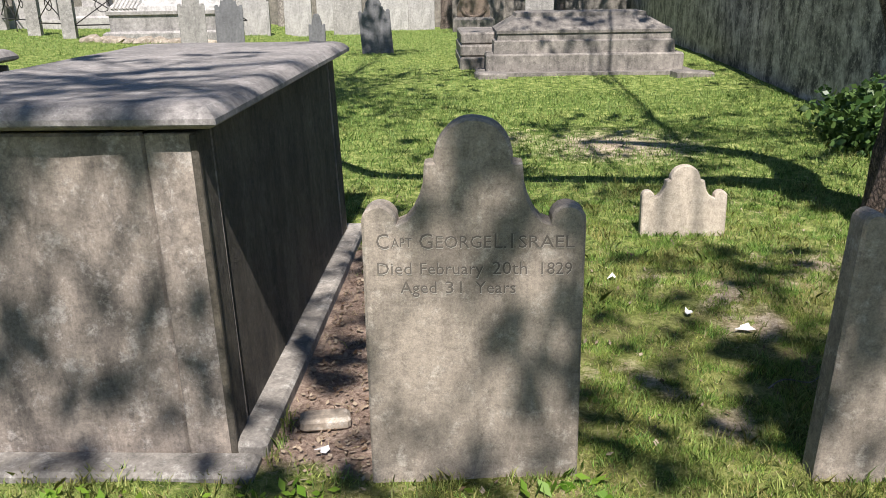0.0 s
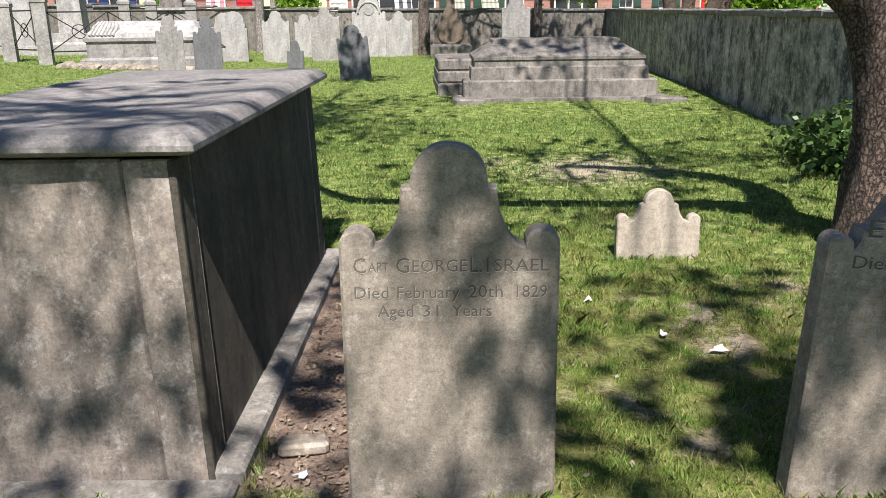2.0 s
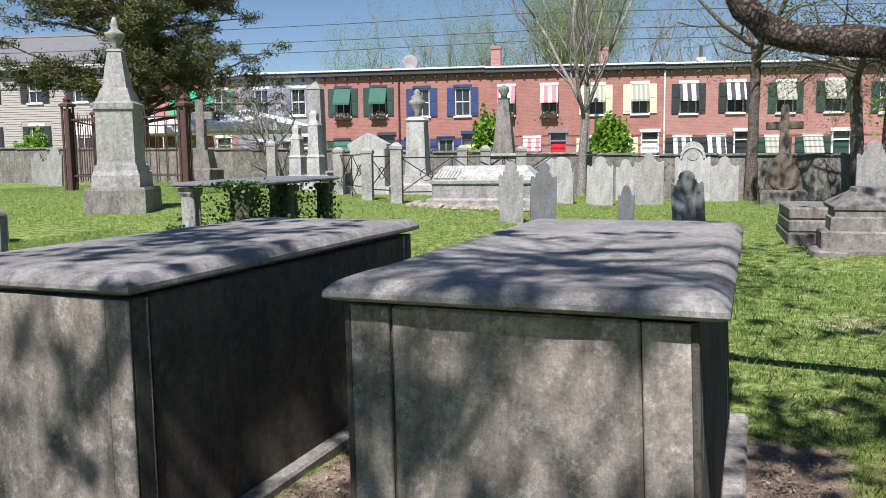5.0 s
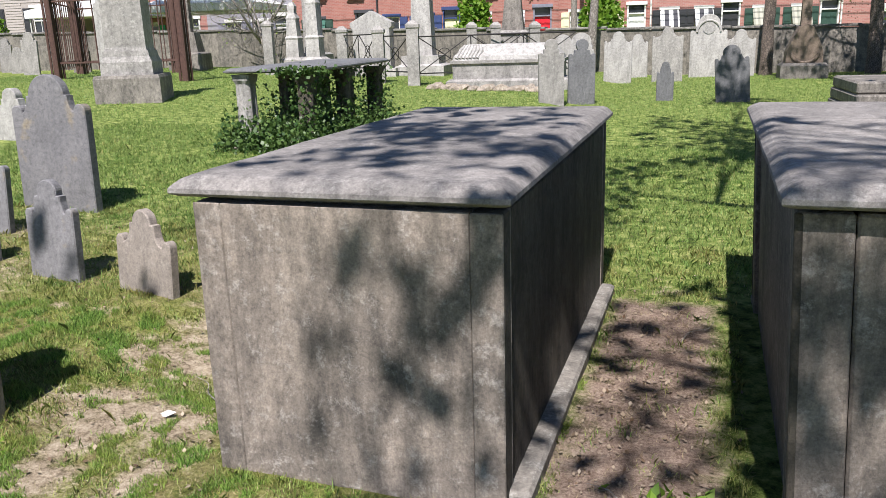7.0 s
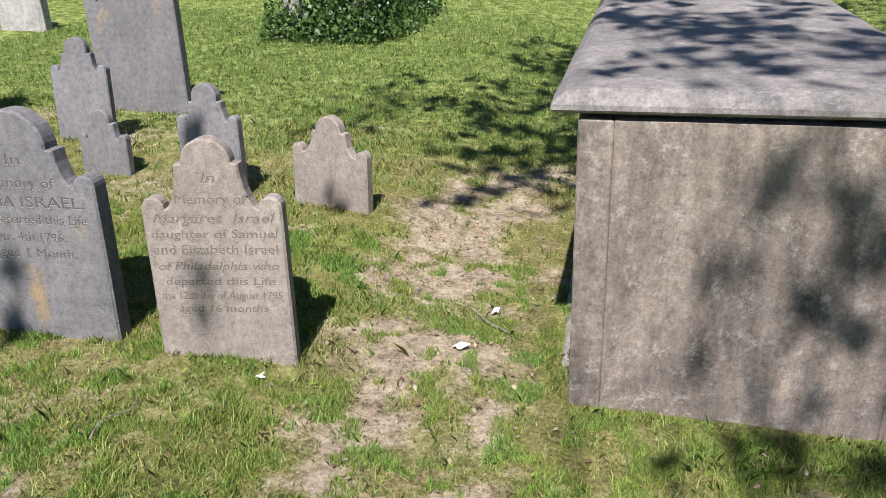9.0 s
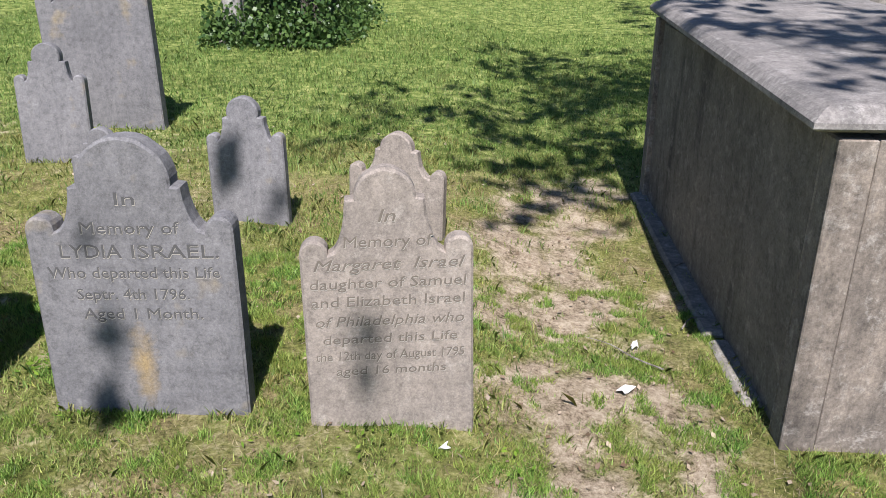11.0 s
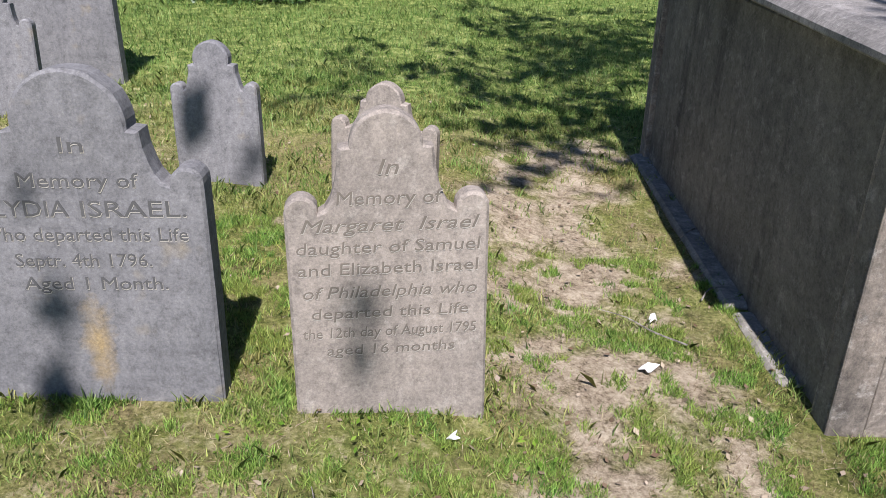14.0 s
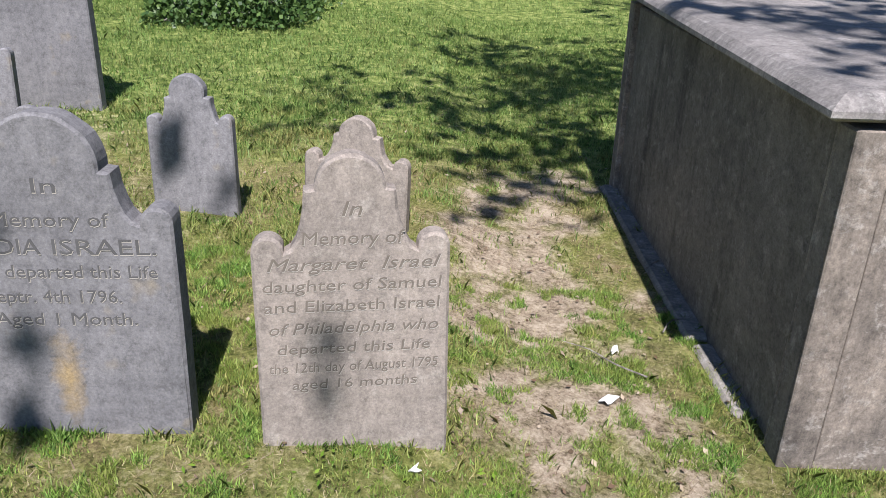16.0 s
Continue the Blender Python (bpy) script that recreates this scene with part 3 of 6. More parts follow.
# ---- graveyard walls ----
def wall_run(name, pts, z0, z1, thick, label, mat):
    """A stuccoed wall along a line, with a coping of long stones."""
    holder = thing(name, Matrix(), label, "wall", kind="structure")
    for (xa, ya, ta), (xb, yb, tb) in zip(pts, pts[1:]):
        L = math.hypot(xb - xa, yb - ya)
        ang = math.atan2(yb - ya, xb - xa)
        n = max(2, int(L / 0.5))
        bm = bmesh.new()
        loops = []
        for i in range(n + 1):
            t = i / n
            top = ta + (tb - ta) * t
            wob = 0.012 * noise.noise((xa + t * 9, ya + t * 7, 0))
            loops.append([(t * L, wob, z0), (t * L, thick, z0), (t * L, thick, top), (t * L, wob, top)])
        rings(bm, loops)
        w = part("wall_body", bm, mat, holder)
        w.matrix_basis = pose(xa, ya, 0, 0, 0, math.degrees(ang))
        k = max(1, round(L / 1.5))
        for i in range(k):
            t0, t1 = i / k, (i + 1) / k
            zt = ta + (tb - ta) * (t0 + t1) / 2
            c = part("coping_stone", box(t0 * L + 0.004, t1 * L - 0.004, -0.05, thick + 0.05, zt, zt + 0.07, 0.015), M_COPING, holder)
            c.matrix_basis = pose(xa, ya, 0, 0, 0, math.degrees(ang))
    return holder


wall_run("wall_east", [(4.3, 22.6, 1.25), (3.6, 14.0, 1.2), (3.45, 9.0, 1.17), (3.4, 3.0, 1.14), (3.4, -9.0, 1.1)], -0.3, 1.2, 0.4, "stained stucco churchyard wall with dark rain streaks", M_WALL)
wall_run("wall_north", [(-34, 22.4, 2.05), (-16, 22.4, 1.72), (-8, 22.4, 1.5), (-3, 22.5, 1.36), (4.6, 22.6, 1.25)], -0.3, 1.3, 0.4, "long rubble and stucco wall along the street", M_WALLN)

# ---- box tombs ----
def slab_mesh(x0, x1, y0, y1, zt, th, rise=0.0):
    """A ledger slab with a rounded, under-cut edge."""
    bm = bmesh.new()
    prof = [(0.035, -th), (0.02, -th + 0.004), (0.003, -th + 0.012), (0.0, -th + 0.016), (0.001, -th + 0.03), (0.012, -0.024), (0.03, -0.010), (0.052, -0.002), (0.075, 0.0)]
    loops = []
    nx, ny = 10, 18
    for d, dz in prof:
        a, b, c, e = x0 + d, x1 - d, y0 + d, y1 - d
        lp = [(a + (b - a) * i / nx, c) for i in range(nx)] + [(b, c + (e - c) * i / ny) for i in range(ny)]
        lp += [(b - (b - a) * i / nx, e) for i in range(nx)] + [(a, e - (e - c) * i / ny) for i in range(ny)]
        out = []
        for x, y in lp:
            w = 0.0035 * noise.noise((x * 5, y * 5, dz * 4)) + 0.002 * noise.noise((x * 23, y * 23, 1))
            cx, cy = (x0 + x1) / 2, (y0 + y1) / 2
            f = 1 + w / 0.5
            out.append((cx + (x - cx) * f, cy + (y - cy) * f, zt + dz + w * 0.6 + rise * (y - y0) / (y1 - y0)))
        loops.append(out)
    return rings(bm, loops)


def side_panel(name, holder, a, b, z0, z1, depth, mat, label=""):
    """An upright panel between two corners, set back by depth."""
    ax, ay = a
    bx, by = b
    L = math.hypot(bx - ax, by - ay)
    ob = part(name, box(0.0, L, depth, depth + 0.05, z0, z1, 0.002 if depth < 0.002 else 0.008), mat, holder, label)
    ob.matrix_basis = pose(ax, ay, 0, 0, 0, math.degrees(math.atan2(by - ay, bx - ax)))
    return ob


def settle(holder, shift):
    """Move the corners of a tomb's parts to where it has leaned and sunk."""
    for ob in holder.children:
        m, inv = ob.matrix_basis.copy(), ob.matrix_basis.inverted()
        for v in ob.data.vertices:
            p = m @ v.co
            v.co = inv @ (p + Vector(shift(ob.name, p)))


def box_tomb(label, sx0, sx1, sy0, sy1, bx0, bx1, by0, by1, ztop, rise, post, plinth, joint=0.004, back=0.006, foot=0.0):
    """A chest tomb: slab, four walls, corner posts and plinth courses."""
    t = thing("box_tomb", pose(0, 0, 0), label, "tomb", "box tombs")
    part("slab", slab_mesh(sx0, sx1, sy0, sy1, ztop, 0.066, rise), M_SLAB, t, "mottled grey ledger slab with rounded edge")
    zb = ztop - 0.068
    e = 0.002
    for x in (bx0, bx1 - post):
        for y in (by0, by1 - post):
            zt = zb - 0.012 + rise * (y - by0) / (by1 - by0)
            part("corner_post", box(x, x + post, y + 0.012, y + post - 0.012, foot, zt, 0.006), M_WEST if x == bx0 else M_SOOTSHADE, t, "streaked corner post, shade darkened in" if x == bx0 else "corner post darkened for soot and shade")
            # added pale plates: the post's lit front against its darkened sides
            for yf in (y, y + post - 0.012):
                part("post_face", box(x, x + post, yf, yf + 0.0115, foot, zt, 0.004), M_TOMB, t, "added pale plate for the lit front of the post")
    if joint > 0.003:
        for x in (bx0 - 0.003, bx1 - 0.018):
            for y in (by0 - 0.003, by1 - 0.018):
                # dark bead colour carries the shade of the corner grooves
                part("corner_bead", box(x, x + 0.021, y, y + 0.021, foot, zb - 0.013, 0.004), M_SOOTSHADE, t)
    side_panel("front_panel", t, (bx0 + post + joint, by0), (bx1 - post - joint, by0), foot, zb - 0.012, back, M_TOMB, "streaked sandstone end panel")
    side_panel("back_panel", t, (bx1 - post - 0.004, by1), (bx0 + post + 0.004, by1), foot, zb + rise * 0.97, 0.006, M_TOMB)
    # sooty panel, its shade also put into the colour
    side_panel("side_panel", t, (bx1, by0 + post + 0.014), (bx1, by1 - post - 0.014), foot, zb - 0.01, 0.003, M_SOOTSHADE, "soot-stained side panel, shade darkened in")
    side_panel("side_panel", t, (bx0, by1 - post - 0.014), (bx0, by0 + post + 0.014), foot, zb - 0.01, 0.02, M_WEST, "grey side panel with dark rain streaks, shade darkened in")
    part("core", box(bx0 + 0.08, bx1 - 0.08, by0 + 0.08, by1 - 0.08, 0.0, zb, 0.01), M_TOMB, t)
    for x0, x1, y0, y1, z0, z1 in plinth:
        part("plinth_stone", box(x0, x1, y0, y1, z0, z1, 0.012), M_KERB, t, "worn plinth kerb")
    return t


leaning = box_tomb("sandstone box tomb with grooved corners under a broad grey slab", -1.705, -0.624, 1.925, 4.2, -1.665, -0.70, 1.985, 4.1, 0.975, 0.012, 0.135,
                   [(-1.76, -0.59, 1.81, 1.93, -0.1, 0.0), (-0.70, -0.578, 1.935, 4.16, -0.1, 0.02), (-1.63, -0.65, 4.06, 4.16, -0.1, 0.0)], foot=-0.05)
settle(leaning, lambda name, p: (0.0, 0.0, 0.0) if name.startswith(("slab", "plinth")) else (0.042 * (0.88 - p.z), -0.058 * (0.88 - p.z), 0.0))
skewed = box_tomb("plain sandstone box tomb with streaked sides and a flat slab", -3.442, -2.365, 1.895, 4.2, -3.367, -2.392, 1.915, 4.13, 0.957, 0.012, 0.095,
                  [(-2.41, -2.325, 1.95, 4.1, -0.1, 0.02), (-3.42, -3.33, 2.56, 4.1, -0.1, -0.008), (-3.41, -3.33, 2.12, 2.53, -0.1, -0.012)], 0.0006, 0.0015, -0.06)
settle(skewed, lambda name, p: (0.0, 0.0, 0.0) if name.startswith("slab") else (-0.05 * (p.y - 1.9) / 2.2 * max(0.0, min(1.0, (-2.4 - p.x) / 0.96)), 0.0, 0.0))

# ---- headstones ----
def outline(w, h, dome, neck, sh, lobe, top="dome", n=9):
    """Half profile mirrored: base, shoulder lobe, ogee neck, step and dome."""
    pts = [(w / 2, 0.0), (w / 2, sh * 0.5), (w / 2, sh - lobe)]
    if lobe > 0:
        for i in range(1, n):
            a = math.pi * i / n
            pts.append((w / 2 - lobe + lobe * math.cos(a), sh - lobe + lobe * math.sin(a)))
        vx, vz = w / 2 - 2 * lobe, sh - lobe
    else:
        pts.append((w / 2, sh))
        vx, vz = w / 2 - 0.02, sh
    nx = dome + 0.022
    for i in range(0, 6):
        t = i / 5
        pts.append((vx + (nx - vx) * (1 - (1 - t) ** 1.6), vz - 0.004 + (neck - vz) * t ** 1.7))
    zc = h - dome
    a0 = math.asin(max(-0.9, min(0.9, (neck - zc) / dome))) if dome > abs(neck - zc) else 0
    if top == "dome":
        m = 10
        for i in range(m + 1):
            a = a0 + (math.pi / 2 - a0) * i / m
            pts.append((dome * math.cos(a), zc + dome * math.sin(a)))
    else:
        pts += [(dome * 0.9, neck + 0.01), (dome * 0.35, h - 0.01), (0.0, h)]
    return pts[:-1] + [(0.0, h)] + [(-x, z) for x, z in pts[:-1]][::-1]


def slab_stone(out, thick, bm=None, inset=0.007, seed=0.0, sink=0.15):
    """Extrude an upright outline into a slab with eased arrises and slight wear."""
    bm = bm or bmesh.new()
    out = [(x, z if z > 0 else -sink) for x, z in out]
    k = len(out)
    ins = []
    for i in range(k):
        (ax, az), (bx, bz), (cx, cz) = out[i - 1], out[i], out[(i + 1) % k]
        tx, tz = cx - ax, cz - az
        L = math.hypot(tx, tz) or 1
        ins.append((bx - tz / L * inset, bz + tx / L * inset))
    wr = [0.0025 * noise.noise((x * 21 + seed, z * 21, seed)) for x, z in out]
    ow = [(x + w * (1 if x > 0 else -1), z + w) for (x, z), w in zip(out, wr)]
    loops = [[(x, 0, z) for x, z in ins], [(x, inset, z) for x, z in ow], [(x, thick - inset, z) for x, z in ow], [(x, thick, z) for x, z in ins]]
    rings(bm, [lp[::-1] for lp in loops])
    return bm


def text_mesh(body, size, shear=0.0, depth=0.0012, spacing=1.0, fit=None):
    cu = bpy.data.curves.new("inscription", "FONT")
    cu.body, cu.size, cu.shear, cu.extrude, cu.align_x = body, size, shear, depth, "CENTER"
    cu.space_character, cu.resolution_u = spacing, 2
    tmp = new("inscription_curve", cu)
    bpy.context.view_layer.update()
    me = bpy.data.meshes.new_from_object(tmp.evaluated_get(bpy.context.evaluated_depsgraph_get()))
    bpy.data.objects.remove(tmp)
    bpy.data.curves.remove(cu)
    if fit:
        xs = [v.co.x for v in me.vertices]
        k = fit / max(0.01, max(xs) - min(xs))
        me.transform(Matrix.Diagonal((k, 1, 1, 1)))
    return me


def letters_of(me):
    """Split a line of text into its letters: shells whose spans in x overlap."""
    bm = bmesh.new()
    bm.from_mesh(me)
    seen, shells = set(), []
    for v in bm.verts:
        if v in seen:
            continue
        todo, shell = [v], []
        seen.add(v)
        while todo:
            u = todo.pop()
            shell.append(u)
            for e in u.link_edges:
                w = e.other_vert(u)
                if w not in seen:
                    seen.add(w)
                    todo.append(w)
        shells.append(shell)
    spans = sorted(([min(v.co.x for v in q), max(v.co.x for v in q), q] for q in shells), key=lambda r: r[0])
    groups = []
    for lo, hi, q in spans:
        if groups and lo < groups[-1][1] - 0.25 * (hi - lo):
            groups[-1][1] = max(groups[-1][1], hi)
            groups[-1][2] += q
        else:
            groups.append([lo, hi, list(q)])
    out = []
    for _, _, q in groups:
        ids = {v: i for i, v in enumerate(q)}
        fs = {f for v in q for f in v.link_faces}
        out.append(([tuple(v.co) for v in q], [[ids[v] for v in f.verts] for f in fs]))
    bm.free()
    return out


def inscribe(parent, rows, mat):
    """Rows of (text, height of capital, width, z, slant, x): dark letters for the shade in the cut, each with a paler
    copy for its lit lower arris.
    """
    for body, size, fit, z, shear, x in rows:
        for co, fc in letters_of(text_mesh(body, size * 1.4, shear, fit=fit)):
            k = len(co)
            # pale copy a little lower: painted light along the bottom edge
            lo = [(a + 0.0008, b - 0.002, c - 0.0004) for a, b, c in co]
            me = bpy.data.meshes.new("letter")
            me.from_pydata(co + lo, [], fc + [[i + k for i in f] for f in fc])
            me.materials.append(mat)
            me.materials.append(M_CUTLIGHT)
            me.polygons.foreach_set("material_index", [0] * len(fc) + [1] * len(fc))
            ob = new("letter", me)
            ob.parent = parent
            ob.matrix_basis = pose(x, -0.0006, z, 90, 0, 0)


def headstone(m, prof, thick, mat, label, rows=(), ink=None, group="headstones", seed=0.0, name="headstone"):
    ob = mesh_ob(name, slab_stone(prof, thick, seed=seed), mat)
    ob.matrix_basis = m
    tagged(ob, label, "gravestone", group)
    if rows:
        inscribe(ob, rows, ink)
    return ob


headstone(pose(0.008, 1.815, 0.0, -1.5, 0, 0), outline(0.545, 0.95, 0.094, 0.845, 0.742, 0.043), 0.075, M_CAPT,
          "grainy brown sandstone headstone with domed head and scrolled shoulders",
          [("C", 0.04, 0.031, 0.633, 0, -0.222), ("APT", 0.024, 0.05, 0.637, 0, -0.175), ("G", 0.04, 0.033, 0.633, 0, -0.115), ("EORGE", 0.032, 0.135, 0.635, 0, -0.025),
           ("L.", 0.04, 0.028, 0.633, 0, 0.065), ("I", 0.04, 0.009, 0.633, 0, 0.094), ("SRAEL", 0.032, 0.135, 0.635, 0, 0.177),
           ("Died", 0.032, 0.085, 0.567, 0, -0.195), ("February", 0.032, 0.155, 0.567, 0, -0.055), ("20th", 0.034, 0.085, 0.567, 0, 0.09), ("1829", 0.032, 0.075, 0.567, 0, 0.2),
           ("Aged", 0.032, 0.09, 0.518, 0, -0.135), ("31", 0.032, 0.04, 0.518, 0, -0.045), ("Years", 0.032, 0.1, 0.518, 0, 0.055)], M_INK3, seed=1)
headstone(pose(1.195, 1.80, 0.0, -2, 3.5, -2), outline(0.60, 0.86, 0.2, 0.72, 0.70, 0.03), 0.085, M_CAPT,
          "broad weathered sandstone headstone with rounded head",
          [("E", 0.045, 0.034, 0.70, 0, -0.2), ("Died", 0.034, 0.1, 0.62, 0, -0.19)], M_INK3, seed=2)
headstone(pose(1.09, 3.96, 0.0, -3, 0, -1), outline(0.43, 0.365, 0.075, 0.29, 0.235, 0.032), 0.06, M_CREAM, "small cream marble headstone with domed head", seed=3)
headstone(pose(-4.445, 1.80, 0.075, -3.5, -0.2, 9), outline(0.44, 0.735, 0.078, 0.66, 0.555, 0.036), 0.055, M_BROWN,
          "pale sandstone headstone with domed head and slanted lettering",
          [("In", 0.034, 0.045, 0.6, 0.25, 0.0), ("Memory of", 0.031, 0.225, 0.535, 0.1, 0.0), ("Margaret  Israel", 0.031, 0.385, 0.475, 0.3, 0.0), ("daughter of Samuel", 0.029, 0.40, 0.425, 0.1, 0.0),
           ("and Elizabeth Israel", 0.029, 0.395, 0.375, 0.05, 0.0), ("of Philadelphia who", 0.029, 0.385, 0.32, 0.25, 0.0), ("departed this Life", 0.027, 0.35, 0.27, 0.1, 0.0),
           ("the 12th day of August 1795", 0.026, 0.39, 0.222, 0.1, 0.0), ("aged 16 months", 0.026, 0.29, 0.178, 0.1, 0.0)], M_INK2, seed=4)
headstone(pose(-5.1, 1.775, 0.10, -3, 0.2, 4), outline(0.525, 0.785, 0.118, 0.662, 0.582, 0.036), 0.075, M_LYDIA,
          "blue-grey headstone with domed head, carved lettering and an ochre stain",
          [("In", 0.034, 0.05, 0.615, 0, 0.0), ("Memory of", 0.033, 0.25, 0.54, 0, 0.0), ("LYDIA", 0.037, 0.155, 0.475, 0, -0.105), ("ISRAEL.", 0.037, 0.22, 0.475, 0, 0.11),
           ("Who departed this Life", 0.031, 0.44, 0.42, 0, 0.0), ("Septr. 4th 1796.", 0.031, 0.29, 0.36, 0, -0.01), ("Aged 1 Month.", 0.031, 0.31, 0.305, 0, 0.01)], M_INK, seed=5)
headstone(pose(-5.84, 1.80, 0.11, -3, 0, 5), outline(0.50, 0.76, 0.11, 0.65, 0.585, 0.036), 0.07, M_SLATE, "blue-grey headstone with domed head and faint lettering",
          [("Life", 0.03, 0.07, 0.43, 0, 0.19)], M_INK, seed=6)
headstone(pose(-5.245, 3.19, 0.11, -4, -1, -2), outline(0.335, 0.56, 0.068, 0.475, 0.405, 0.026), 0.055, M_SLATE, "small slate headstone with domed head", seed=7)
headstone(pose(-4.61, 3.13, 0.09, -3, 1, -14), outline(0.42, 0.455, 0.07, 0.385, 0.31, 0.03), 0.055, M_BROWN, "small weathered headstone with chipped shoulders", seed=8)
headstone(pose(-5.97, 3.35, 0.13, -4, 0, -4), outline(0.30, 0.36, 0.06, 0.29, 0.23, 0.024), 0.05, M_SLATE, "low slate footstone with domed head", seed=9)
headstone(pose(-6.47, 3.88, 0.155, -5, 1, 8), outline(0.35, 0.62, 0.07, 0.53, 0.46, 0.028), 0.06, M_SLATE, "slate headstone with a domed head, leaning back", seed=10)
headstone(pose(-6.53, 4.6, 0.15, -3, -1, 2), outline(0.66, 1.02, 0.16, 0.87, 0.80, 0.05), 0.08, M_SLATE, "tall slate headstone with stained face", seed=11)
headstone(pose(-7.62, 3.92, 0.18, -4, -1, 4), outline(0.46, 0.98, 0.12, 0.84, 0.78, 0.04), 0.13, M_BROWN, "thick brownstone headstone, its edge in shade", seed=12)
headstone(pose(-9.75, 7.35, 0.30, 0, 0, 3), outline(0.55, 0.62, 0.1, 0.5, 0.42, 0.05), 0.12, M_MARBLE, "white marble headstone with scrolled shoulders", seed=13)

# ---- the middle rows ----
headstone(pose(-4.28, 12.6, 0.22, -2, 0, 22), outline(0.40, 1.05, 0.1, 0.9, 0.84, 0.03), 0.09, M_GREY, "tall narrow grey headstone, stained", seed=20)
headstone(pose(-3.92, 13.3, 0.2, -2, 1, 20), outline(0.44, 1.05, 0.1, 0.88, 0.82, 0.03), 0.09, M_DARKST, "dark narrow headstone with shoulders", seed=21)
headstone(pose(-2.63, 14.0, 0.2, -1, 0, 6), outline(0.28, 0.64, 0.06, 0.52, 0.47, 0.02), 0.08, M_DARKST, "small dark slate footstone in grass", seed=22)
headstone(pose(-1.55, 13.6, 0.2, -4, -4, 5), outline(0.52, 0.9, 0.13, 0.75, 0.7, 0.03), 0.08, M_DARKST, "dark slate headstone leaning to one side", seed=23)
for cx, cy, w, h, dome, label in ((-4.62, 17.7, 0.56, 1.05, 0.22, "pale marble headstone with round head"), (-3.95, 18.8, 0.62, 1.15, 0.13, "pale marble headstone with shouldered head"),
                                  (-3.72, 21.3, 0.5, 1.08, 0.12, "white marble headstone with a round head"), (-2.88, 19.3, 0.68, 1.22, 0.12, "grey marble headstone with shoulders"),
                                  (-1.28, 21.1, 0.70, 1.12, 0.13, "pale marble headstone with a broken crown"), (-5.35, 19.6, 0.6, 1.0, 0.2, "pale marble headstone among others")):
    headstone(pose(cx, cy, ground_z(cx, cy), -1, 0.6 * math.sin(cx * 9), 3), outline(w, h, dome, h - dome * 1.15, h - dome * 1.6, 0.03), 0.09, M_MARBLE if "grey" not in label else M_GREY, label, seed=cx)
g = headstone(pose(-2.02, 21.0, 0.2, -1, 0, 2), outline(0.86, 1.5, 0.27, 1.24, 1.12, 0.05), 0.14, M_MARBLE, "tall white marble headstone with round arched head", seed=30)
bm = bmesh.new()
arc = [(0.27 * math.cos(math.pi * i / 16), -0.012, 1.08 + 0.27 * math.sin(math.pi * i / 16)) for i in range(17)]
tube(bm, arc, [0.025] * 17, 6)
part("carved_arch", bm, M_MARBLE, g)
part("carved_panel", lathe([(0.02, 0), (0.13, 0.0), (0.15, 0.015), (0.05, 0.02)], 14), M_MARBLE, g).matrix_basis = pose(0, 0.0, 1.18, 90, 0, 0)

headstone(pose(1.15, 14.0, 0.2, -1, 0, 0), outline(0.48, 1.33, 0.12, 1.19, 1.13, 0.03, "dome"), 0.1, M_GREY, "grey headstone with pointed shoulders", seed=31)


def chest_tomb():
    t = thing("chest_tomb", pose(1.45, 11.35, 0.15, 0, 0, 1), "large stone chest tomb with a low hipped lid, stained", "tomb")
    part("footing", stacked([(1.40, 0.98, -0.2), (1.40, 0.98, 0.03)]), M_GRANITE, t)
    part("base_course", box(-1.27, 1.27, -0.8, 0.8, 0.0, 0.25, 0.02), M_GRANITE, t)
    bm = bmesh.new()
    rings(bm, [rect(-1.17, 1.17, -0.7, 0.7, 0.25), rect(-1.16, 1.16, -0.69, 0.69, 0.40), rect(-1.12, 1.12, -0.65, 0.65, 0.42), rect(-1.11, 1.11, -0.64, 0.64, 0.5)])
    part("body", bm, M_GRANITE, t)
    bm = bmesh.new()
    rings(bm, [rect(-1.13, 1.13, -0.66, 0.66, 0.5), rect(-1.13, 1.13, -0.66, 0.66, 0.535), rect(-0.86, 0.86, -0.36, 0.36, 0.70), rect(-0.85, 0.85, -0.35, 0.35, 0.745), rect(-0.8, 0.8, -0.3, 0.3, 0.76)])
    part("lid", bm, M_GRANITE, t, "weathered hipped lid")
    s = thing("ledger_tomb", pose(0.3, 12.1, 0.16, 0, 0, 3), "broken low ledger of stacked stone slabs", "tomb")
    for i, (a, b, z0, z1) in enumerate(((0.5, 0.95, -0.1, 0.16), (0.44, 0.88, 0.16, 0.32), (0.38, 0.8, 0.32, 0.48))):
        part("slab", box(-a - 0.05 * i, a - 0.03 * i, -b, b, z0, z1, 0.025), M_GRANITE, s)
    for x, y, sx in ((0.25, 10.25, 0.2), (2.75, 10.2, 0.25)):
        o = mesh_ob("stone_block", box(-sx, sx, -0.12, 0.12, -0.1, 0.07, 0.02), M_GRANITE)
        o.matrix_basis = pose(x, y, ground_z(x, y), 2, 3, 12)
        tagged(o, "loose worn block of stone in the grass", "stone")


chest_tomb()


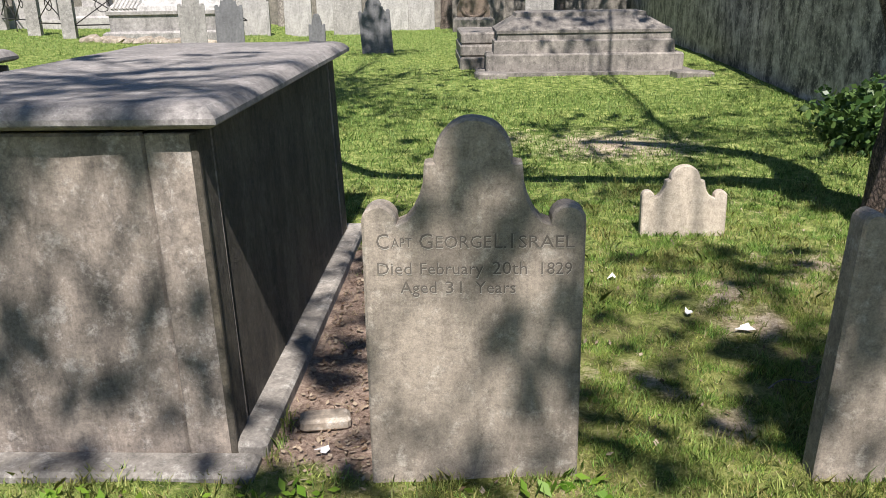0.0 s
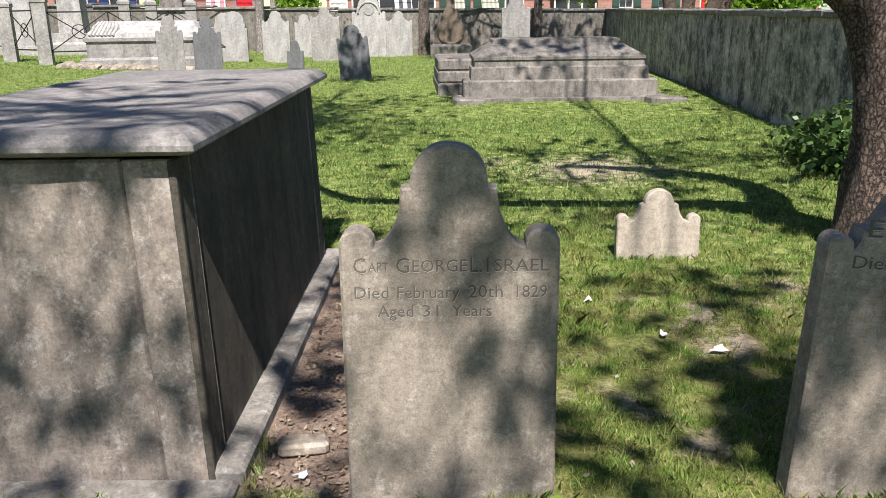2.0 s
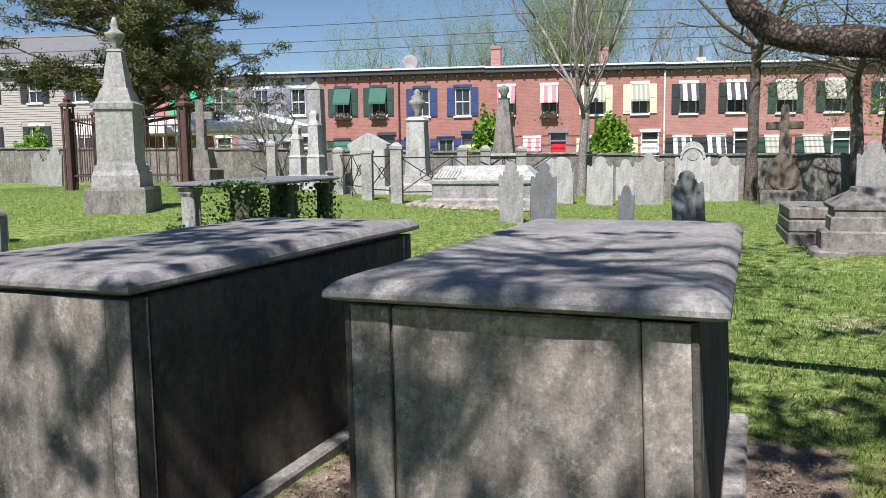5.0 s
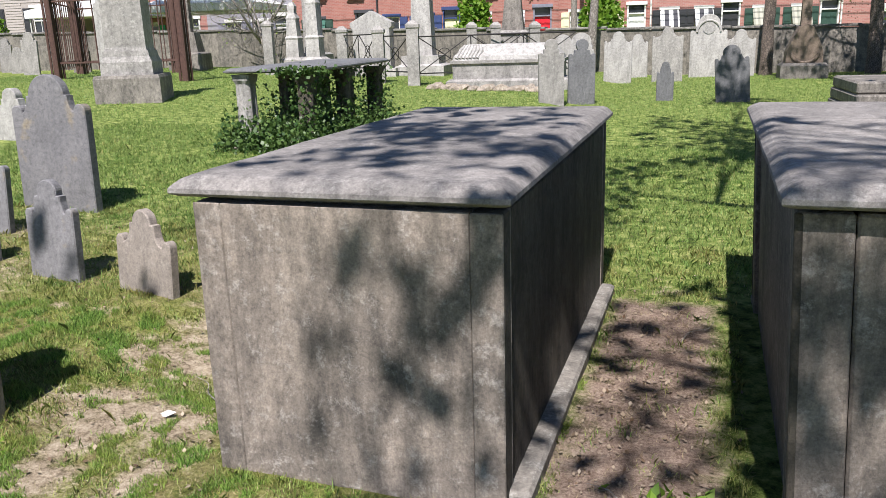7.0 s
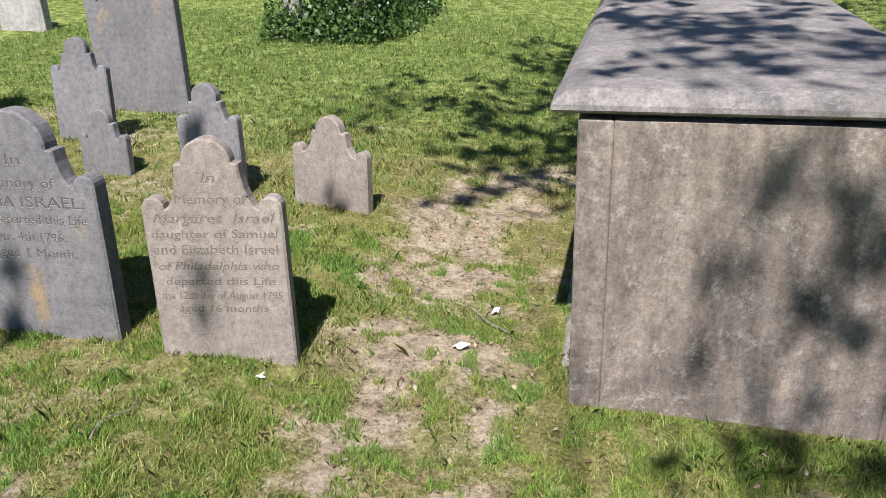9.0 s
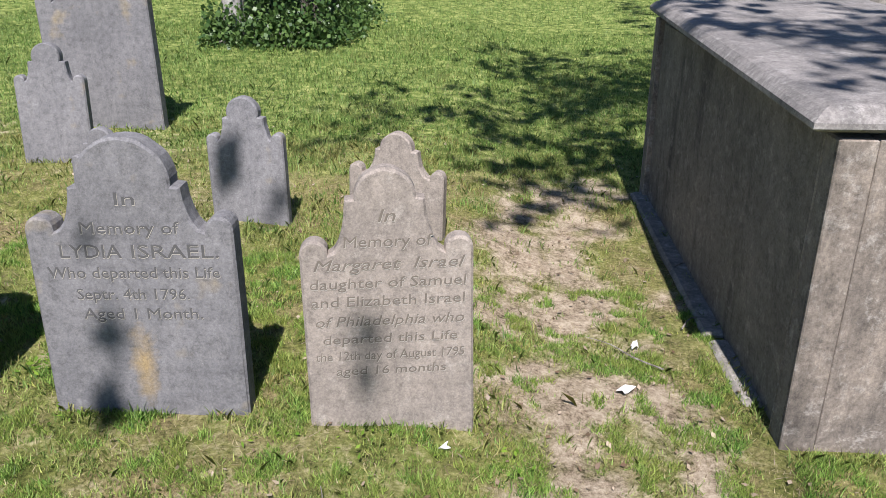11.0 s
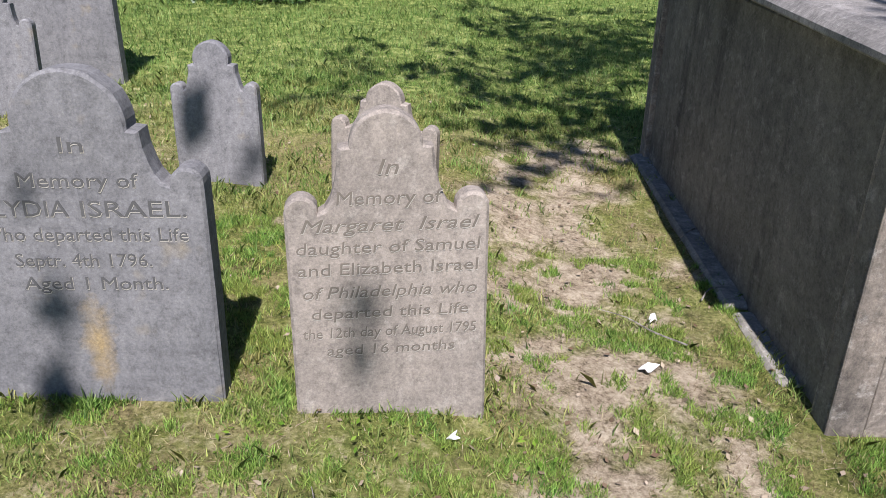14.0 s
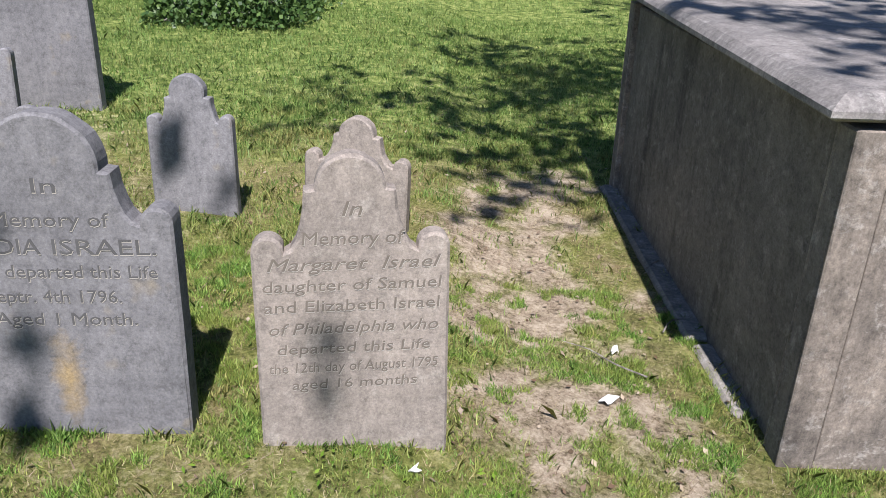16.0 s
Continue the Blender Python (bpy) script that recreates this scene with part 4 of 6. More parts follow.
def cross_monument():
    t = thing("cross_monument", pose(0.05, 20.2, 0.2, 0, 0, 2), "brown stone cross on a rounded stepped base", "monument")
    part("base", stacked([(0.5, 0.4, -0.1), (0.5, 0.4, 0.28), (0.44, 0.34, 0.34)]), M_GRANITE, t)
    part("mound", slab_stone([(0.4, 0.3), (0.38, 0.6), (0.28, 0.85), (0.15, 1.12), (0, 1.2), (-0.15, 1.12), (-0.28, 0.85), (-0.38, 0.6), (-0.4, 0.3)], 0.45, sink=0), M_RUST, t).matrix_basis = pose(0, -0.25, 0)
    bm = bmesh.new()
    tube(bm, [(0.28 * math.cos(math.pi + math.pi * i / 10), -0.27, 0.55 + 0.2 * math.sin(math.pi + math.pi * i / 10)) for i in range(11)], [0.03] * 11, 6)
    part("carved_swag", bm, M_RUST, t)
    part("cross_shaft", stacked([(0.11, 0.09, 1.1), (0.085, 0.08, 2.2), (0.05, 0.06, 2.3)]), M_RUST, t)
    part("cross_arm", box(-0.4, 0.4, -0.075, 0.075, 1.72, 1.9, 0.02), M_RUST, t)


cross_monument()


def sarcophagus():
    t = thing("sarcophagus", pose(-5.75, 15.9, 0.33, 0, 0, 6), "white marble sarcophagus on a stepped base", "tomb")
    part("base", stacked([(1.2, 0.6, -0.2), (1.2, 0.6, 0.16), (1.14, 0.55, 0.2)]), M_GREY, t)
    part("chest", stacked([(1.08, 0.5, 0.2), (1.08, 0.5, 0.48), (1.12, 0.54, 0.5), (1.12, 0.54, 0.56)]), M_GREY, t)
    part("lid", stacked([(1.08, 0.5, 0.56), (1.06, 0.48, 0.64), (0.9, 0.3, 0.8), (0.86, 0.26, 0.84), (0.8, 0.18, 0.86)]), M_MARBLE, t, "white marble lid with carved drapery")
    for i in range(7):
        bm = bmesh.new()
        tube(bm, [(-1.0 + 0.07 * i, -0.5, 0.6), (-0.93 + 0.07 * i, -0.38, 0.74), (-0.86 + 0.05 * i, -0.24, 0.84)], [0.03, 0.045, 0.03], 6)
        part("drapery_fold", bm, M_MARBLE, t)
    rr = random.Random(5)
    for i in range(9):
        bm = bmesh.new()
        bmesh.ops.create_icosphere(bm, subdivisions=2, radius=1)
        s = Vector((rr.uniform(0.14, 0.3), rr.uniform(0.1, 0.18), rr.uniform(0.07, 0.12)))
        for v in bm.verts:
            v.co = Vector((v.co.x * s.x, v.co.y * s.y, v.co.z * s.z)) * (1 + 0.3 * noise.noise(v.co * 1.7 + Vector((i * 3, 0, 0))))
        x = -7.0 + i * 0.27
        o = mesh_ob("rock", bm, M_ROCK)
        o.matrix_basis = pose(x, 14.85 + rr.uniform(-0.15, 0.1), ground_z(x, 14.8) + 0.02, 0, 0, rr.uniform(0, 90))
        tagged(o, "rough brown field rock beside a tomb", "rock", "rocks by the sarcophagus")


sarcophagus()


def obelisk_tomb():
    t = thing("obelisk", pose(-11.2, 11.37, 0.27, 0, 0, 26), "tall weathered obelisk with an urn finial on stepped base", "monument")
    part("base_block", stacked([(0.527, 0.527, -0.25), (0.527, 0.527, 0.58), (0.505, 0.505, 0.63)]), M_GRANITE, t)
    part("second_block", stacked([(0.415, 0.415, 0.63), (0.41, 0.41, 0.84), (0.372, 0.372, 0.93), (0.36, 0.36, 1.02)]), M_GREY, t)
    part("die", stacked([(0.335, 0.335, 1.02), (0.325, 0.325, 1.08), (0.318, 0.318, 1.94), (0.33, 0.33, 2.0)]), M_GREY, t)
    part("cap", stacked([(0.352, 0.352, 2.0), (0.352, 0.352, 2.1), (0.3, 0.3, 2.14), (0.235, 0.235, 2.34), (0.21, 0.21, 2.38)]), M_GREY, t)
    part("shaft", stacked([(0.205, 0.205, 2.38), (0.118, 0.118, 3.0), (0.135, 0.135, 3.02), (0.11, 0.11, 3.06)]), M_GREY, t)
    part("urn", lathe([(0.09, 3.06), (0.055, 3.11), (0.13, 3.22), (0.17, 3.3), (0.18, 3.34), (0.12, 3.36), (0.06, 3.42), (0.07, 3.48), (0.05, 3.56), (0.02, 3.62)], 14), M_GREY, t, "", True)
    headstone(pose(-13.25, 13.2, 0.4, -1, 0, 20), outline(0.34, 2.0, 0.1, 1.85, 1.8, 0.02), 0.12, M_MARBLE, "narrow white marble slab behind the obelisk", seed=33)


obelisk_tomb()


def small_monuments():
    t = thing("urn_monument", pose(-8.9, 19.6, 0.42, 0, 0, 8), "pale marble pillar with a carved urn", "monument")
    part("base", stacked([(0.62, 0.62, -0.2), (0.62, 0.62, 0.25), (0.48, 0.48, 0.3), (0.48, 0.48, 0.5)]), M_MARBLE, t)
    part("pillar", stacked([(0.28, 0.28, 0.5), (0.23, 0.23, 1.9), (0.27, 0.27, 1.94), (0.2, 0.2, 2.03)]), M_MARBLE, t)
    part("urn", lathe([(0.1, 2.05), (0.06, 2.14), (0.2, 2.34), (0.23, 2.44), (0.14, 2.5), (0.17, 2.55), (0.08, 2.62), (0.1, 2.68), (0.02, 2.76)], 14), M_GREY, t, "", True)
    t = thing("slender_obelisk", pose(-6.7, 20.2, 0.35, 0, 0, 8), "slender grey obelisk with a round finial", "monument")
    part("base", stacked([(0.42, 0.42, -0.2), (0.40, 0.40, 0.6), (0.34, 0.34, 0.65), (0.34, 0.34, 1.0), (0.4, 0.4, 1.05), (0.36, 0.36, 1.12)]), M_GREY, t)
    part("shaft", stacked([(0.27, 0.27, 1.12), (0.13, 0.13, 2.5), (0.15, 0.15, 2.54)]), M_GRANITE, t)
    part("finial", lathe([(0.1, 2.54), (0.08, 2.62), (0.15, 2.74), (0.13, 2.82), (0.03, 2.88)], 12), M_GRANITE, t, "", True)
    t = thing("tall_obelisk", pose(-12.4, 20.4, 0.5, 0, 0, 10), "tall square marble pillar with pointed top", "monument")
    part("base", stacked([(0.45, 0.45, -0.2), (0.42, 0.42, 0.5), (0.34, 0.34, 0.55)]), M_GREY, t)
    part("shaft", stacked([(0.22, 0.22, 0.55), (0.19, 0.19, 2.85), (0.21, 0.21, 2.88), (0.02, 0.02, 3.1)]), M_GREY, t)
    for cx, cy, h, w in ((-11.65, 19.0, 2.1, 0.19), (-12.4, 19.3, 1.75, 0.18)):
        t = thing("draped_column", pose(cx, cy, 0.5, 0, 0, 5), "stained white marble column, draped and worn", "monument")
        part("plinth", stacked([(w + 0.12, w + 0.12, -0.2), (w + 0.1, w + 0.1, 0.4), (w + 0.02, w + 0.02, 0.46)]), M_MARBLE, t)
        part("column", stacked([(w, w, 0.46), (w * 0.92, w * 0.9, 0.9), (w * 1.02, w, 0.95), (w * 0.85, w * 0.8, 1.0), (w * 0.7, w * 0.7, h - 0.35), (w * 0.8, w * 0.75, h - 0.3), (w * 0.45, w * 0.5, h - 0.16), (w * 0.55, w * 0.5, h), (w * 0.25, w * 0.25, h + 0.1)]), M_MARBLE, t)
    t = thing("gabled_monument", pose(-9.9, 18.6, 0.45, 0, 0, 12), "pale marble block with a gabled top", "monument")
    part("block", slab_stone([(0.46, 0.0), (0.46, 1.15), (0.52, 1.2), (0.52, 1.3), (0, 1.58), (-0.52, 1.3), (-0.52, 1.2), (-0.46, 1.15), (-0.46, 0.0)], 0.6), M_MARBLE, t)
    part("foot", stacked([(0.6, 0.45, -0.2), (0.6, 0.45, 0.2)]), M_MARBLE, t).matrix_basis = pose(0, 0.3, 0)
    t = thing("cross_headstone", pose(-16.3, 20.2, 0.66, 0, 0, 15), "grey granite cross on a tapering plinth", "monument")
    part("plinth", stacked([(0.5, 0.45, -0.2), (0.48, 0.43, 0.45), (0.35, 0.3, 0.5), (0.26, 0.24, 1.05)]), M_GRANITE, t)
    part("cross_shaft", stacked([(0.13, 0.12, 1.05), (0.12, 0.11, 2.55)]), M_GRANITE, t)
    part("cross_arm", box(-0.4, 0.4, -0.1, 0.1, 1.95, 2.2, 0.02), M_GRANITE, t)


small_monuments()

# ---- stone-post and iron fences ----
def stone_post(x, y, h, w=0.12):
    o = mesh_ob("fence_post", stacked([(w, w, -0.2), (w, w, h - 0.16), (w * 1.15, w * 1.15, h - 0.14), (w * 1.15, w * 1.15, h - 0.08), (w * 0.4, w * 0.4, h)]), M_GREY)
    o.matrix_basis = pose(x, y, ground_z(x, y), 0, 0, 15)
    return tagged(o, "square stone fence post with a pointed cap", "fence post", "stone fence posts")


def iron_panel(a, b, z0, z1):
    ax, ay = a
    bx, by = b
    t = thing("iron_railing", pose(ax, ay, ground_z(ax, ay), 0, 0, math.degrees(math.atan2(by - ay, bx - ax))), "wrought iron railing with crossed bars", "railing", "iron railings")
    L = math.hypot(bx - ax, by - ay)
    for z in (z0, z1):
        part("rail", tube(bmesh.new(), [(0, 0, z), (L, 0, z)], [0.014, 0.014], 6), M_DIRON, t)
    k = max(1, round(L / 0.95))
    for i in range(k):
        x0, x1 = L * i / k, L * (i + 1) / k
        part("cross_bar", tube(bmesh.new(), [(x0, 0, z0), (x1, 0, z1)], [0.011, 0.011], 6), M_DIRON, t)
        part("cross_bar", tube(bmesh.new(), [(x0, 0.02, z1), (x1, 0.02, z0)], [0.011, 0.011], 6), M_DIRON, t)
        bm = bmesh.new()
        tube(bm, [((x0 + x1) / 2 + 0.13 * math.cos(a_), 0.01, (z0 + z1) / 2 + 0.13 * math.sin(a_)) for a_ in [2 * math.pi * j / 14 for j in range(15)]], [0.009] * 15, 5)
        part("ring", bm, M_DIRON, t)
        part("upright", tube(bmesh.new(), [(x0, 0, 0), (x0, 0, z1)], [0.013, 0.013], 6), M_DIRON, t)


POSTS = [(-7.7, 15.6, 1.3), (-8.75, 16.3, 1.2), (-7.5, 19.2, 1.3), (-10.4, 18.0, 1.2), (-12.7, 18.5, 1.35), (-6.95, 19.4, 1.3), (-9.2, 20.0, 1.3), (-5.9, 19.0, 1.3)]
for x, y, h in POSTS:
    stone_post(x, y, h)
iron_panel((-7.6, 15.6), (-4.6, 16.9), 0.25, 0.98)
iron_panel((-8.7, 16.3), (-7.8, 15.65), 0.25, 0.98)
iron_panel((-10.4, 18.0), (-8.85, 16.4), 0.25, 0.98)
iron_panel((-7.5, 19.2), (-5.2, 19.0), 0.3, 1.0)


def iron_enclosure():
    cs = [(-16.7, 15.5), (-13.2, 15.6), (-15.6, 18.6), (-18.6, 18.4)]
    for x, y in cs:
        t = thing("iron_gate_post", pose(x, y, ground_z(x, y)), "rusty openwork iron corner post", "post", "iron corner posts")
        for dx, dy in ((-0.09, -0.09), (0.09, -0.09), (0.09, 0.09), (-0.09, 0.09)):
            part("bar", tube(bmesh.new(), [(dx, dy, 0), (dx, dy, 2.1)], [0.03, 0.03], 6), M_IRON, t)
        part("panel", box(-0.07, 0.07, -0.07, 0.07, 0.0, 2.05, 0.01), M_IRON, t)
        part("cap", stacked([(0.14, 0.14, 2.1), (0.14, 0.14, 2.16), (0.05, 0.05, 2.22), (0.07, 0.07, 2.28), (0.01, 0.01, 2.38)]), M_IRON, t)
    for (ax, ay), (bx, by) in zip(cs, cs[1:] + cs[:1]):
        L = math.hypot(bx - ax, by - ay)
        t = thing("iron_fence", pose(ax, ay, ground_z(ax, ay), 0, 0, math.degrees(math.atan2(by - ay, bx - ax))), "rusty spiked iron fence round a burial plot", "fence", "iron fences")
        for z in (0.35, 1.75):
            part("rail", box(0.1, L - 0.1, -0.015, 0.015, z, z + 0.04, 0.004), M_IRON, t)
        k = int(L / 0.28)
        for i in range(1, k):
            x = L * i / k
            part("picket", tube(bmesh.new(), [(x, 0.03, 0.2), (x, 0.03, 1.85), (x, 0.03, 1.98)], [0.014, 0.014, 0.002], 5), M_IRON, t)


iron_enclosure()

# ---- ivy-covered table tomb ----
def table_tomb():
    x0, x1, y0, y1 = -6.84, -5.78, 7.42, 9.55
    gz = 0.2
    t = thing("table_tomb", pose(0, 0, 0), "table tomb on fluted legs overgrown with ivy", "tomb")
    # dark slate here also carries the leaf shade lying on the slab
    part("slab", slab_mesh(x0, x1, y0, y1, 1.09, 0.055, 0.03), M_DARKST, t, "dark weathered slab, leaf shade put in its colour")
    part("plinth", box(x0 - 0.02, x1 + 0.02, y0 - 0.02, y1 + 0.02, 0.0, gz + 0.06, 0.015), M_GRANITE, t)
    for lx, ly in ((x0 + 0.16, y0 + 0.16), (x1 - 0.16, y0 + 0.16), (x0 + 0.16, y1 - 0.16), (x1 - 0.16, y1 - 0.16), (x0 + 0.16, 8.5), (x1 - 0.16, 8.5)):
        k = 28
        bm = bmesh.new()
        prof = [(0.115, gz), (0.115, gz + 0.08), (0.095, gz + 0.1), (0.088, 0.92), (0.108, 0.96), (0.115, 1.02)]
        rings(bm, [[(lx + r * (1 - (0.12 if (i % 4) < 2 and 1 < j < 4 else 0)) * max(-0.95, min(0.95, 1.25 * math.cos(2 * math.pi * i / k))), ly + r * (1 - (0.12 if (i % 4) < 2 and 1 < j < 4 else 0)) * max(-0.95, min(0.95, 1.25 * math.sin(2 * math.pi * i / k))), z) for i in range(k)] for j, (r, z) in enumerate(prof)])
        # legs behind take the stone darkened for soot and shade
        front = lx < -6.5 and ly < 8
        part("fluted_leg", bm, M_GREY if front else M_SOOTSHADE, t, "pale fluted leg" if front else "fluted leg darkened for soot and shade")
    r = np.random.default_rng(21)
    P = []
    k = 9500
    ax = r.uniform(0, 1, k)
    side = r.integers(0, 4, k)
    for s, a in zip(side, ax):
        z = gz + 0.02 + abs(r.normal(0, 0.17))
        spread = 0.16 * max(0.15, 1 - (z - gz) / 0.7)
        o = abs(r.normal(0, 1)) * spread
        if s == 0:
            P.append((x0 - 0.08 + (x1 - x0 + 0.16) * a, y0 + 0.05 - o, z))
        elif s == 1:
            P.append((x1 - 0.03 + o, y0 + (y1 - y0) * a, z))
        elif s == 2:
            P.append((x0 + (x1 - x0) * a, y0 + 0.1 + r.uniform(0, 1.4), gz + abs(r.normal(0, 0.28))))
        else:
            P.append((x0 - o * 0.5 + 0.05, y0 + (y1 - y0) * a, gz + abs(r.normal(0, 0.13))))
    for lx, ly, dens in ((x1 - 0.16, y0 + 0.16, 900), (x1 - 0.14, 8.5, 450), (x1 - 0.12, y1 - 0.2, 350), (-6.3, 8.3, 300)):
        q = r.normal(0, 0.085, (dens, 2))
        z = r.uniform(gz, 1.07, dens)
        P += [(lx + a, ly + b, c) for (a, b), c in zip(q, z)]
    for x in (x1 - 0.3, x1 - 0.05, x1 + 0.02):
        q = r.normal(0, 0.1, (120, 3))
        P += [(x + a, y0 - 0.02 + 0.3 * abs(b), 1.05 + 0.25 * c) for a, b, c in q]
    P += [(r.uniform(x0 + 0.25, x1 - 0.1), r.uniform(y0 + 0.45, y1 - 0.15), gz + 0.85 * r.random() ** 1.3) for _ in range(1100)]
    iv = leaf_mesh("ivy", P, r.uniform(0.024, 0.05, len(P)), M_IVY, None, r, 0.1, 1.15)
    tagged(iv, "glossy dark green ivy climbing the table tomb", "ivy", kind="stuff")


table_tomb()


def bush(name, c, rad, n, mat, label, size=(0.05, 0.09), core=0.5, seed=1, cat="bush"):
    r = np.random.default_rng(seed)
    d = r.normal(size=(n, 3))
    d /= np.linalg.norm(d, axis=1)[:, None]
    rr = r.uniform(core, 1.0, n) ** 0.6
    lump = np.array([0.8 + 0.45 * noise.noise(Vector(v) * 2.3 + Vector((seed, 0, 0))) for v in d])
    P = np.array(c) + d * np.array(rad) * (rr * lump)[:, None]
    o = leaf_mesh(name, P, r.uniform(size[0], size[1], n), mat, None, r, 0.2, 1.3)
    return tagged(o, label, cat)


bush("ivy_bush", (3.1, 6.2, 0.16), (0.5, 0.9, 0.42), 3200, M_IVY, "dark ivy heaped against the wall", (0.035, 0.07), 0.3, 4)
bush("ivy_bush", (3.28, 5.3, 0.45), (0.22, 0.8, 0.6), 1800, M_IVY, "dark ivy climbing the wall", (0.035, 0.07), 0.3, 5)
bush("round_shrub", (-12.4, 36.5, 1.75), (1.0, 0.9, 2.2), 2600, M_BUSH, "bright green round street shrub", (0.12, 0.22), 0.4, 6)
bush("round_shrub", (-6.7, 36.8, 1.6), (1.15, 0.9, 2.1), 2600, M_BUSH, "bright green round street shrub", (0.12, 0.22), 0.4, 7)
bush("round_shrub", (-34.6, 30.5, 1.6), (1.2, 1.0, 1.7), 1800, M_BUSH, "leafy green shrub near the street", (0.12, 0.25), 0.4, 8)
bush("street_shrub", (12.5, 33, 1.6), (2.6, 1.2, 1.2), 2200, M_BUSH, "low yellow-green shrub by the street", (0.12, 0.25), 0.3, 9)

# ---- trees ----
def grow(bm, rng, p, d, length, r, depth, tips, up=0.12, spread=0.55, kids=3, k=6, taper=0.6):
    """One branch and, from along it, its side branches."""
    pts, rad = [Vector(p)], [r]
    d = Vector(d).normalized()
    n = 4
    for i in range(n):
        d = (d + Vector((rng.uniform(-1, 1), rng.uniform(-1, 1), rng.uniform(-0.7, 1))) * 0.16 + Vector((0, 0, up * 0.3))).normalized()
        pts.append(pts[-1] + d * length / n)
        rad.append(r * (1 - (1 - taper) * (i + 1) / n))
    tube(bm, pts, rad, k)
    if depth == 0:
        tips.append(pts[-1])
        tips.append(pts[-2])
        return
    for i in range(kids):
        q = pts[1 + (i * 3) // kids + (1 if i == kids - 1 else 0)] if i < kids - 1 else pts[-1]
        a = rng.uniform(0, 2 * math.pi)
        o = d.orthogonal().normalized()
        side = o * math.cos(a) + d.cross(o) * math.sin(a)
        nd = d * (1 - spread * 0.5) + side * spread + Vector((0, 0, up))
        grow(bm, rng, q, nd, length * rng.uniform(0.6, 0.82), r * taper * rng.uniform(0.6, 0.85), depth - 1, tips, up, spread, kids, max(3, k - 1), taper)


def tree(name, label, base, height, r, depth, bark, seed, leaf=None, leaves=0, leaf_size=0.15, clump=0.5, lean=(0, 0), up=0.2, spread=0.6, kids=3, trunk=0.4):
    rng = random.Random(seed)
    t = thing(name, pose(*base), label, "tree")
    bm = bmesh.new()
    pts, rad = smooth_line([(0, 0, -0.2), (lean[0] * 0.2, lean[1] * 0.2, height * trunk * 0.3), (lean[0] * 0.6, lean[1] * 0.6, height * trunk * 0.7), (lean[0], lean[1], height * trunk)], [r * 1.35, r, r * 0.92, r * 0.85])
    tube(bm, pts, rad, 10, 0.15)
    part("trunk", bm, bark, t, "", True)
    bm, tips = bmesh.new(), []
    top = Vector((lean[0], lean[1], height * trunk))
    for i in range(4):
        a = 2 * math.pi * i / 4 + rng.uniform(-0.5, 0.5)
        grow(bm, rng, top - Vector((0, 0, 0.12 * height * trunk * (i % 2))), (math.cos(a) * spread, math.sin(a) * spread, 0.9), height * (1 - trunk) * rng.uniform(0.42, 0.55), r * 0.55, depth, tips, up, spread, kids, 6)
    part("branching", bm, bark, t, "", True)
    if leaf:
        rn = np.random.default_rng(seed)
        T = np.array([list(v) for v in tips])
        P = T[rn.integers(0, len(T), leaves)] + rn.normal(0, clump, (leaves, 3))
        leaf_mesh("crown", P, rn.uniform(0.6, 1.4, leaves) * leaf_size, leaf, t, rn)
    return t


tree("bare_tree", "bare pale-barked tree with budding twigs", (-4.95, 21.6, 0.25), 9.5, 0.115, 4, M_BARE, 41, M_SPRING, 300, 0.05, 0.3, (0.1, 0), 0.3, 0.5, 4, 0.24)
tree("flowering_tree", "small bare spreading tree with twisted branches", (-14.2, 21.2, 0.5), 4.4, 0.08, 4, M_BARE, 42, M_SPRING, 500, 0.035, 0.2, (-0.3, 0), 0.08, 0.8, 4, 0.22)
tree("young_tree", "slim dark-trunked tree with fresh yellow-green leaves", (-0.65, 21.7, 0.2), 7.5, 0.135, 3, M_TRUNK, 43, M_SPRING, 4200, 0.034, 0.35, (0.05, 0), 0.05, 0.8, 3, 0.5)
tree("leaning_tree", "dark-trunked tree with sparse needles", (1.75, 21.6, 0.2), 6.5, 0.15, 3, M_TRUNK, 44, M_CEDAR, 11000, 0.024, 0.22, (-0.15, 0), -0.15, 0.95, 3, 0.48)
tree("leaning_tree", "dark-trunked tree with sparse needles", (2.35, 22.0, 0.2), 6.2, 0.11, 3, M_TRUNK, 45, M_CEDAR, 6000, 0.024, 0.22, (0.1, 0), -0.1, 0.9, 3, 0.5)
for i, (dx, dy) in enumerate(((-0.3, 0), (0.1, 0.3), (0.45, -0.1), (0.75, 0.3))):
    tree("spreading_tree", "thick-stemmed tree with bright spring leaves behind the wall", (7.0 + dx, 24.5 + dy, 0.1), 7.5, 0.2, 3, M_BARK, 50 + i, M_SPRING, 3600, 0.065, 0.45, (dx * 2.2, dy), 0.15, 0.8, 3, 0.42)
tree("green_tree", "leafy yellow-green tree near the street", (5.2, 30, 0.1), 4.6, 0.1, 3, M_BARE, 57, M_SPRING, 1500, 0.1, 0.4, (0, 0), 0.1, 0.8, 3, 0.3)
